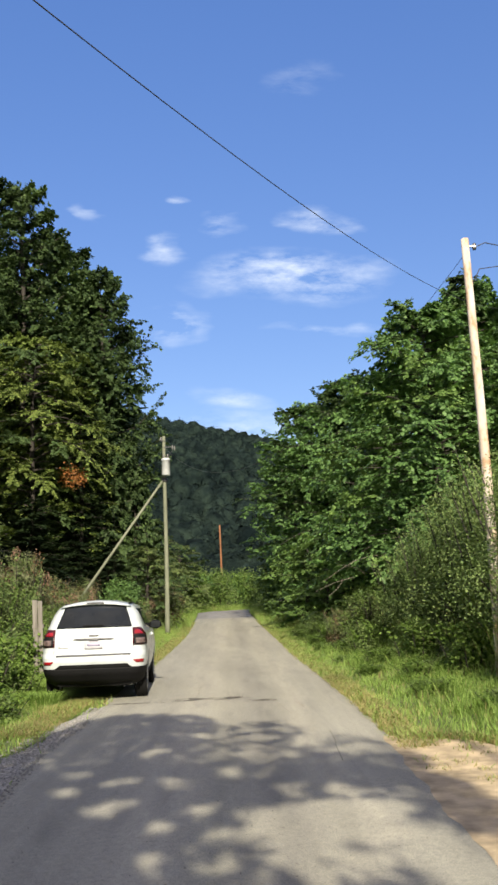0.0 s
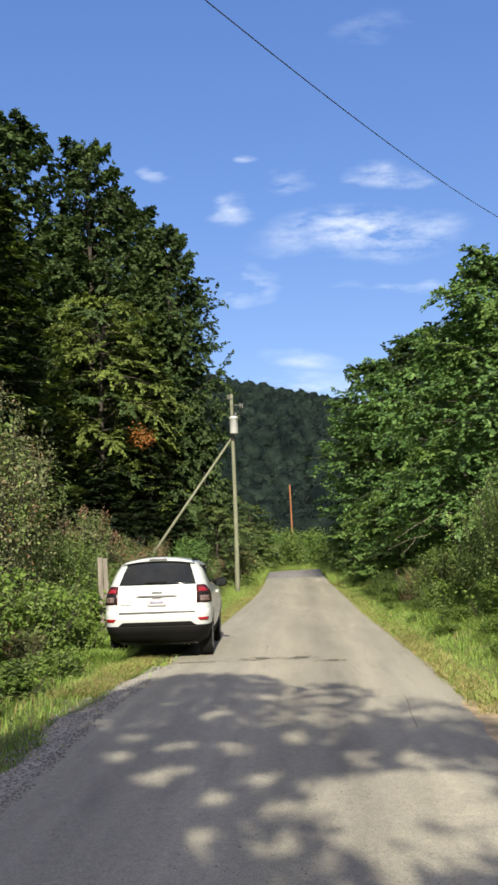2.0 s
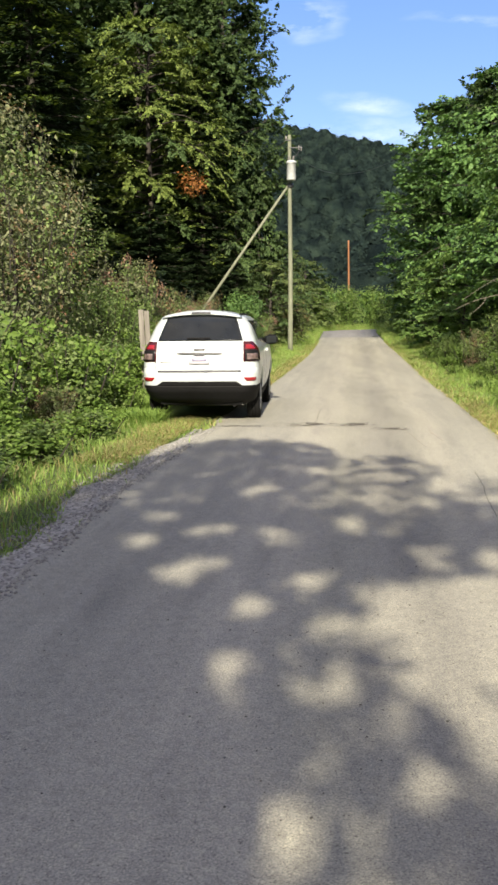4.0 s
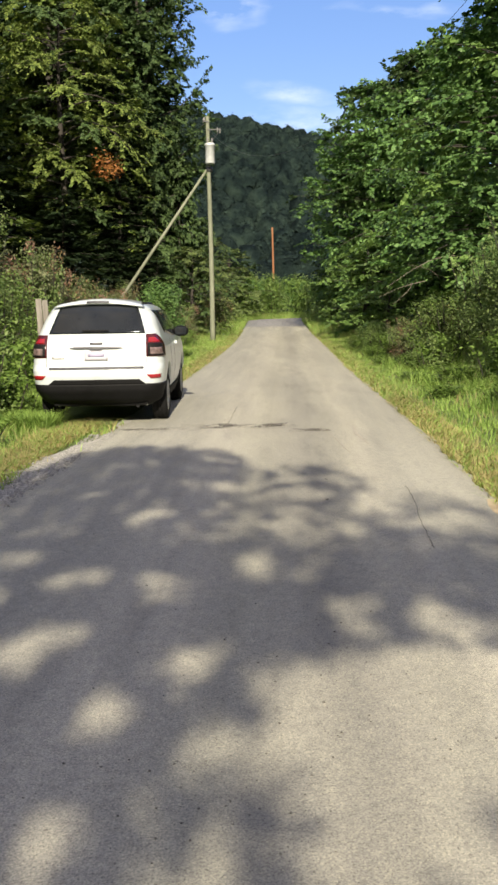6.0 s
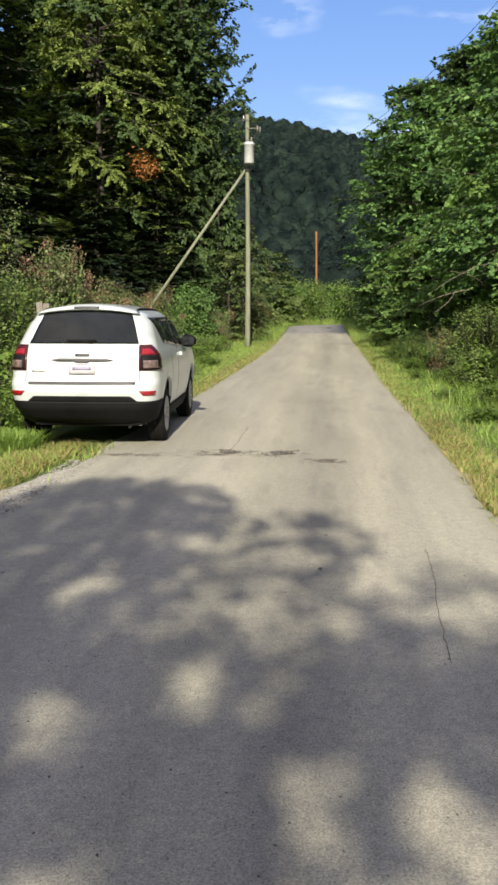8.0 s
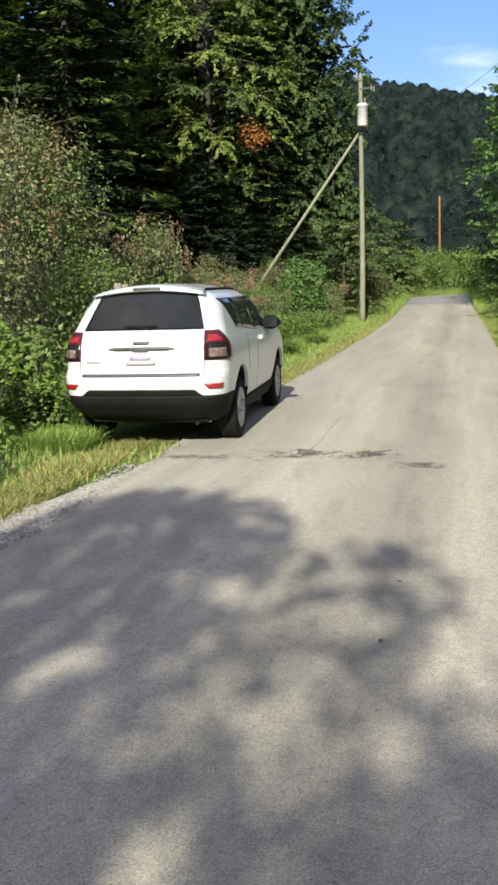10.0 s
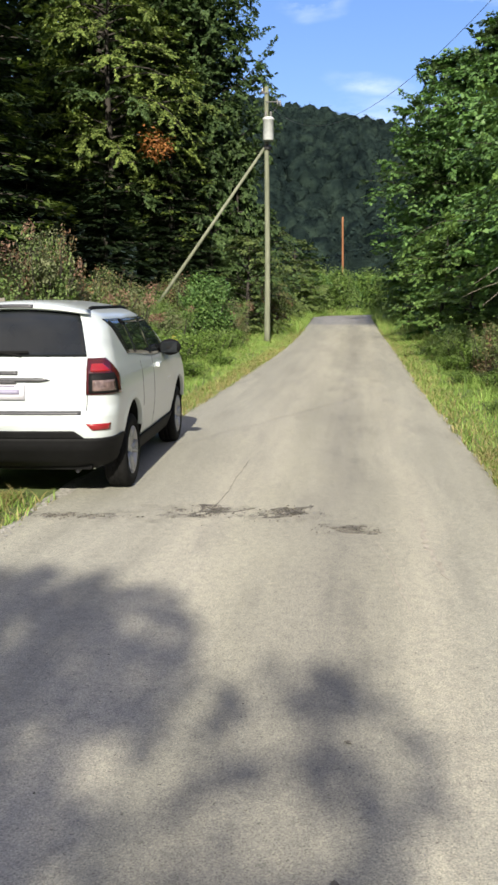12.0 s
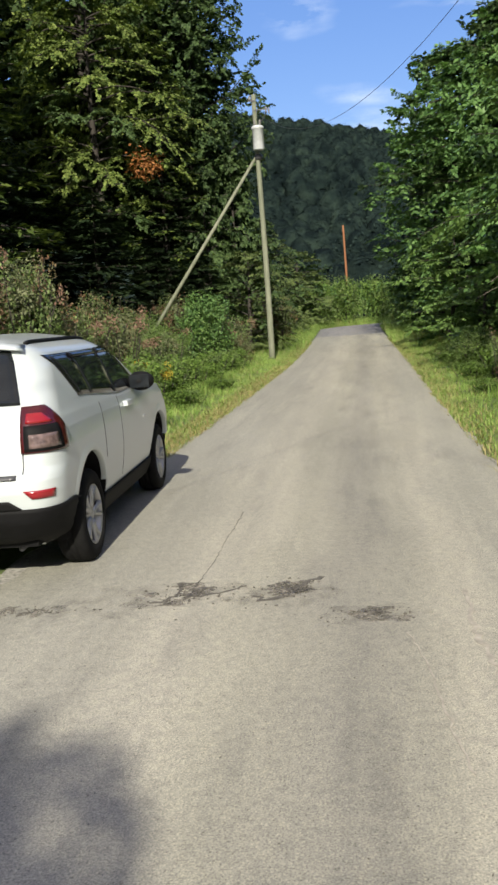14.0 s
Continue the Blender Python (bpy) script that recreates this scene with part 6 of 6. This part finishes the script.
def crack_line(name, pts, width, mat, label, lift=0.003, seed=0):
    r = np.random.default_rng(seed)
    pts = np.asarray(pts, float)
    d = np.r_[0, np.cumsum(np.linalg.norm(np.diff(pts, axis=0), axis=1))]
    s = np.linspace(0, d[-1], max(int(d[-1] / 0.05), 4))
    p = np.stack([np.interp(s, d, pts[:, k]) for k in range(2)], -1) + r.normal(size=(len(s), 2)) * (width * 0.5 + 0.004)
    t = np.gradient(p, axis=0)
    t /= np.linalg.norm(t, axis=1)[:, None] + 1e-9
    nrm = np.stack([-t[:, 1], t[:, 0]], -1) * (width * r.uniform(0.3, 1.0, (len(s), 1)))
    z = road_z(p[:, 1])[:, None] + lift
    L, Rr = np.c_[p - nrm, z], np.c_[p + nrm, z]
    v = np.concatenate([L - (0, 0, 0.006), L, Rr, Rr - (0, 0, 0.006)])
    n = len(s)
    j = np.arange(n - 1)
    f = np.concatenate([np.stack([a * n + j, a * n + j + 1, (a + 1) * n + j + 1, (a + 1) * n + j], -1) for a in range(3)])
    return tagged(mesh_np(name, v, f, mat), label, "road mark", kind="structure")


# broken joint across the lane: ragged scraps of dark, crumbled asphalt
def broken(x, y, rx, ry, turn, n, seed):
    r = np.random.default_rng(seed)
    c, s = math.cos(radians(turn)), math.sin(radians(turn))
    for k in range(n):
        a, b = r.normal() * rx * 0.6, r.normal() * ry * 0.6
        size = r.uniform(0.025, 0.06)
        flat_blot("broken_asphalt", x + c * a - s * b, y + s * a + c * b, size * r.uniform(1.2, 2.4), size, turn + r.uniform(-35, 35), M_CRUMBLE, "dark crumbled scrap of asphalt at a broken joint", seed * 50 + k, lift=0.0015 + 0.0004 * k, rough=0.6)


broken(1.72, 0.0, 0.22, 0.10, 4, 9, 1)
broken(1.62, -0.22, 0.10, 0.05, 0, 4, 6)
broken(2.33, -0.10, 0.15, 0.13, 20, 9, 2)
broken(2.44, 0.05, 0.07, 0.10, 60, 3, 7)
broken(2.83, -0.55, 0.11, 0.06, 5, 6, 3)
broken(0.52, -0.25, 0.20, 0.04, 3, 4, 4)
for k, (x, y, rx, ry_) in enumerate(((1.75, -0.05, 0.48, 0.26), (2.34, -0.12, 0.34, 0.26), (2.86, -0.55, 0.32, 0.14), (0.55, -0.26, 0.42, 0.11), (1.14, -0.2, 0.36, 0.26))):
    flat_blot("road_stain", x, y, rx, ry_, 4, M_STAIN, "faint dark grime round a broken joint", 70 + k, lift=0.0022)
crack_line("crack", [(1.74, 0.16), (1.79, 0.7), (1.81, 1.3), (1.86, 2.2)], 0.0026, M_PATCH, "thin dark crack along the lane", seed=2)
crack_line("crack", [(1.46, -0.16), (1.60, -0.20), (1.66, 0.02), (1.60, 0.20), (1.74, 0.14), (1.76, -0.10), (1.94, -0.04), (2.08, 0.08)], 0.019, M_PATCH, "ragged dark crack across the lane", seed=3)
crack_line("crack", [(2.14, -0.14), (2.20, -0.24), (2.34, -0.20), (2.43, -0.03), (2.48, 0.15), (2.56, 0.21)], 0.026, M_PATCH, "ragged dark crack across the lane", seed=4)
crack_line("crack", [(3.02, -0.85), (3.08, -1.3), (3.10, -1.9), (3.12, -2.3)], 0.006, M_SCRATCH, "pale scrape in the asphalt", seed=5)
crack_line("crack", [(3.40, -4.1), (3.36, -4.7), (3.28, -5.3), (3.22, -6.1)], 0.0022, M_PATCH, "fine crack near the lane's edge", seed=6)
crack_line("crack", [(3.42, -0.2), (3.38, -1.0), (3.40, -1.7)], 0.02, M_SCRATCH, "pale worn line near the lane's edge", seed=7)

# loose stones, dead leaves and twigs
def pebble_mesh():
    bm = bmesh.new()
    bmesh.ops.create_icosphere(bm, subdivisions=1, radius=1.0)
    for w in bm.verts:
        w.co *= 0.75 + 0.5 * noise.random()
        w.co.z *= 0.6
    me = bpy.data.meshes.new("pebble")
    bm.to_mesh(me)
    bm.free()
    return np.array([w.co for w in me.vertices]), np.array([p.vertices for p in me.polygons])


pv, pf = pebble_mesh()


def scatter(name, x, y, z, size, mat, label, category):
    n = len(x)
    a = rng.random(n) * 6.283
    c, s = np.cos(a), np.sin(a)
    q = pv[None] * (size[:, None, None] * rng.uniform(0.7, 1.3, (n, 1, 3)))
    v = np.stack([q[..., 0] * c[:, None] - q[..., 1] * s[:, None] + x[:, None], q[..., 0] * s[:, None] + q[..., 1] * c[:, None] + y[:, None], q[..., 2] + z[:, None] + size[:, None] * 0.3], -1)
    f = (pf[None] + np.arange(n)[:, None, None] * len(pv)).reshape(-1, 3)
    return tagged(mesh_np(name, v.reshape(-1, 3), f, mat), label, category, kind="stuff")


y = rng.uniform(-12, -0.6, 8000)
x = np.interp(y, EDGE_Y, EDGE_L) + np.where(rng.random(8000) < 0.8, rng.uniform(-0.46, 0.08, 8000), 0.12 - np.abs(rng.normal(size=8000)) * 0.3)
keep = car_clear(x, y) & (x > -1.1) & ((y < -2.2) | (x > np.interp(y, EDGE_Y, EDGE_L) - 0.22))
x, y = x[keep], y[keep]
scatter("gravel_shoulder", x, y, np.where(x > np.interp(y, EDGE_Y, EDGE_L), road_z(y), land(x, y) + 0.020), 0.004 + 0.012 * rng.random(len(x)) ** 2, M_GRAVEL, "loose grey gravel along the lane's edge", "gravel")
x, y = rng.uniform(0.1, 3.7, 900), rng.uniform(-13, 2, 900)
scatter("road_grit", x, y, road_z(y), rng.uniform(0.002, 0.005, 900), M_GRAVEL, "scattered pale grit on the asphalt", "gravel")
x, y = np.r_[rng.uniform(0.1, 3.7, 450), rng.normal(2.1, 0.5, 500)], np.r_[rng.uniform(-13, 1, 450), rng.uniform(-10.5, -7.2, 500)]
scatter("road_grit", x, y, road_z(y), 0.0016 + 0.0045 * rng.random(950) ** 4, M_PATCH, "dark crumbs scattered on the asphalt", "gravel")
# crumbs broken out of the joint
k = rng.integers(0, 4, 420)
x, y = np.array([1.74, 2.34, 2.84, 0.55])[k] + rng.normal(size=420) * np.array([0.20, 0.13, 0.11, 0.2])[k], np.array([-0.08, -0.10, -0.56, -0.26])[k] + rng.normal(size=420) * np.array([0.12, 0.12, 0.06, 0.04])[k]
scatter("road_grit", x, y, road_z(y), 0.003 + 0.010 * rng.random(420) ** 2, M_PATCH, "dark crumbs of asphalt lying at the broken joint", "gravel")
leaf = None
for k, (x, y) in enumerate(((2.65, -4.63), (2.72, -3.78), (2.35, -4.9), (2.78, -5.5), (1.5, -8.6), (1.75, -8.2), (1.9, -9.0), (2.6, -8.2), (0.9, -8.4), (1.6, -6.3), (0.6, -8.9), (3.0, -2.6), (1.2, -5.2))):
    m = pose(x, y, 0.004, 4, -3, k * 67) @ Matrix.Scale(0.55 + 0.25 * math.sin(k * 2.3), 4)
    if leaf is None:
        bm = bmesh.new()
        ring = [(0, -0.04, 0.0), (0.02, -0.018, 0.008), (0.026, 0.005, 0.012), (0.014, 0.03, 0.008), (0, 0.048, 0.002), (-0.014, 0.03, 0.008), (-0.026, 0.005, 0.012), (-0.02, -0.018, 0.008)]
        vs = [bm.verts.new(p) for p in ring]
        mid = bm.verts.new((0, 0.0, 0.0))
        for a in range(8):
            bm.faces.new((vs[a], vs[(a + 1) % 8], mid))
        leaf = part("fallen_leaf", bm, M_PATCH)
        leaf.matrix_basis = m
    else:
        leaf = copy_thing(leaf, m)
    tagged(leaf, "small dark dead leaf lying on the asphalt", "leaf", "fallen leaves")

# sandy pull-off beside the lane
yy = np.linspace(-13, -4.7, 40)
tt = np.linspace(0, 1, 10)
x0 = np.interp(yy, EDGE_Y, EDGE_R) - 0.08 + 0.02 * np.sin(yy * 4) + 0.015 * np.sin(yy * 9.1)
wide = 0.35 + 2.1 * np.clip((-5.0 - yy) / 3.0, 0, 1) ** 0.7 + 0.12 * np.sin(yy * 3.3)
DX = x0[:, None] + wide[:, None] * tt
DY = np.broadcast_to(yy[:, None], DX.shape)
DZ = np.maximum(land(DX, DY) + 0.03, 0.003 - 0.012 * (DX - x0[:, None]))
DZ[:, -1] -= 0.03
DZ[0] -= 0.05
i, j = np.meshgrid(np.arange(39), np.arange(9), indexing="ij")
quads = np.stack([i * 10 + j, i * 10 + j + 1, (i + 1) * 10 + j + 1, (i + 1) * 10 + j], -1).reshape(-1, 4)
tagged(mesh_np("dirt_apron", np.stack([DX, DY, DZ], -1).reshape(-1, 3), quads, M_SAND, smooth=True), "pale sandy dirt beside the asphalt", "dirt", kind="structure")

# gravel bed between the asphalt and the grass
yy = np.linspace(-16, 24, 150)
x1 = np.interp(yy, EDGE_Y, EDGE_L) + 0.12
wide = (0.48 + 0.08 * np.sin(yy * 2.1) + 0.05 * np.sin(yy * 7.3)) * np.clip((0.6 - yy) / 3, 0.45, 1)
DX = x1[:, None] - wide[:, None] * tt
DY = np.broadcast_to(yy[:, None], DX.shape)
DZ = np.where(tt < 0.3, -0.004, land(DX, DY) + 0.022)
DZ[:, -1] -= 0.05
DZ[0] -= 0.05
i, j = np.meshgrid(np.arange(149), np.arange(9), indexing="ij")
quads = np.stack([i * 10 + j, (i + 1) * 10 + j, (i + 1) * 10 + j + 1, i * 10 + j + 1], -1).reshape(-1, 4)
tagged(mesh_np("gravel_bed", np.stack([DX, DY, DZ], -1).reshape(-1, 3), quads, M_GRAVELBED, smooth=True), "grey gravel strip between asphalt and grass", "gravel", kind="structure")
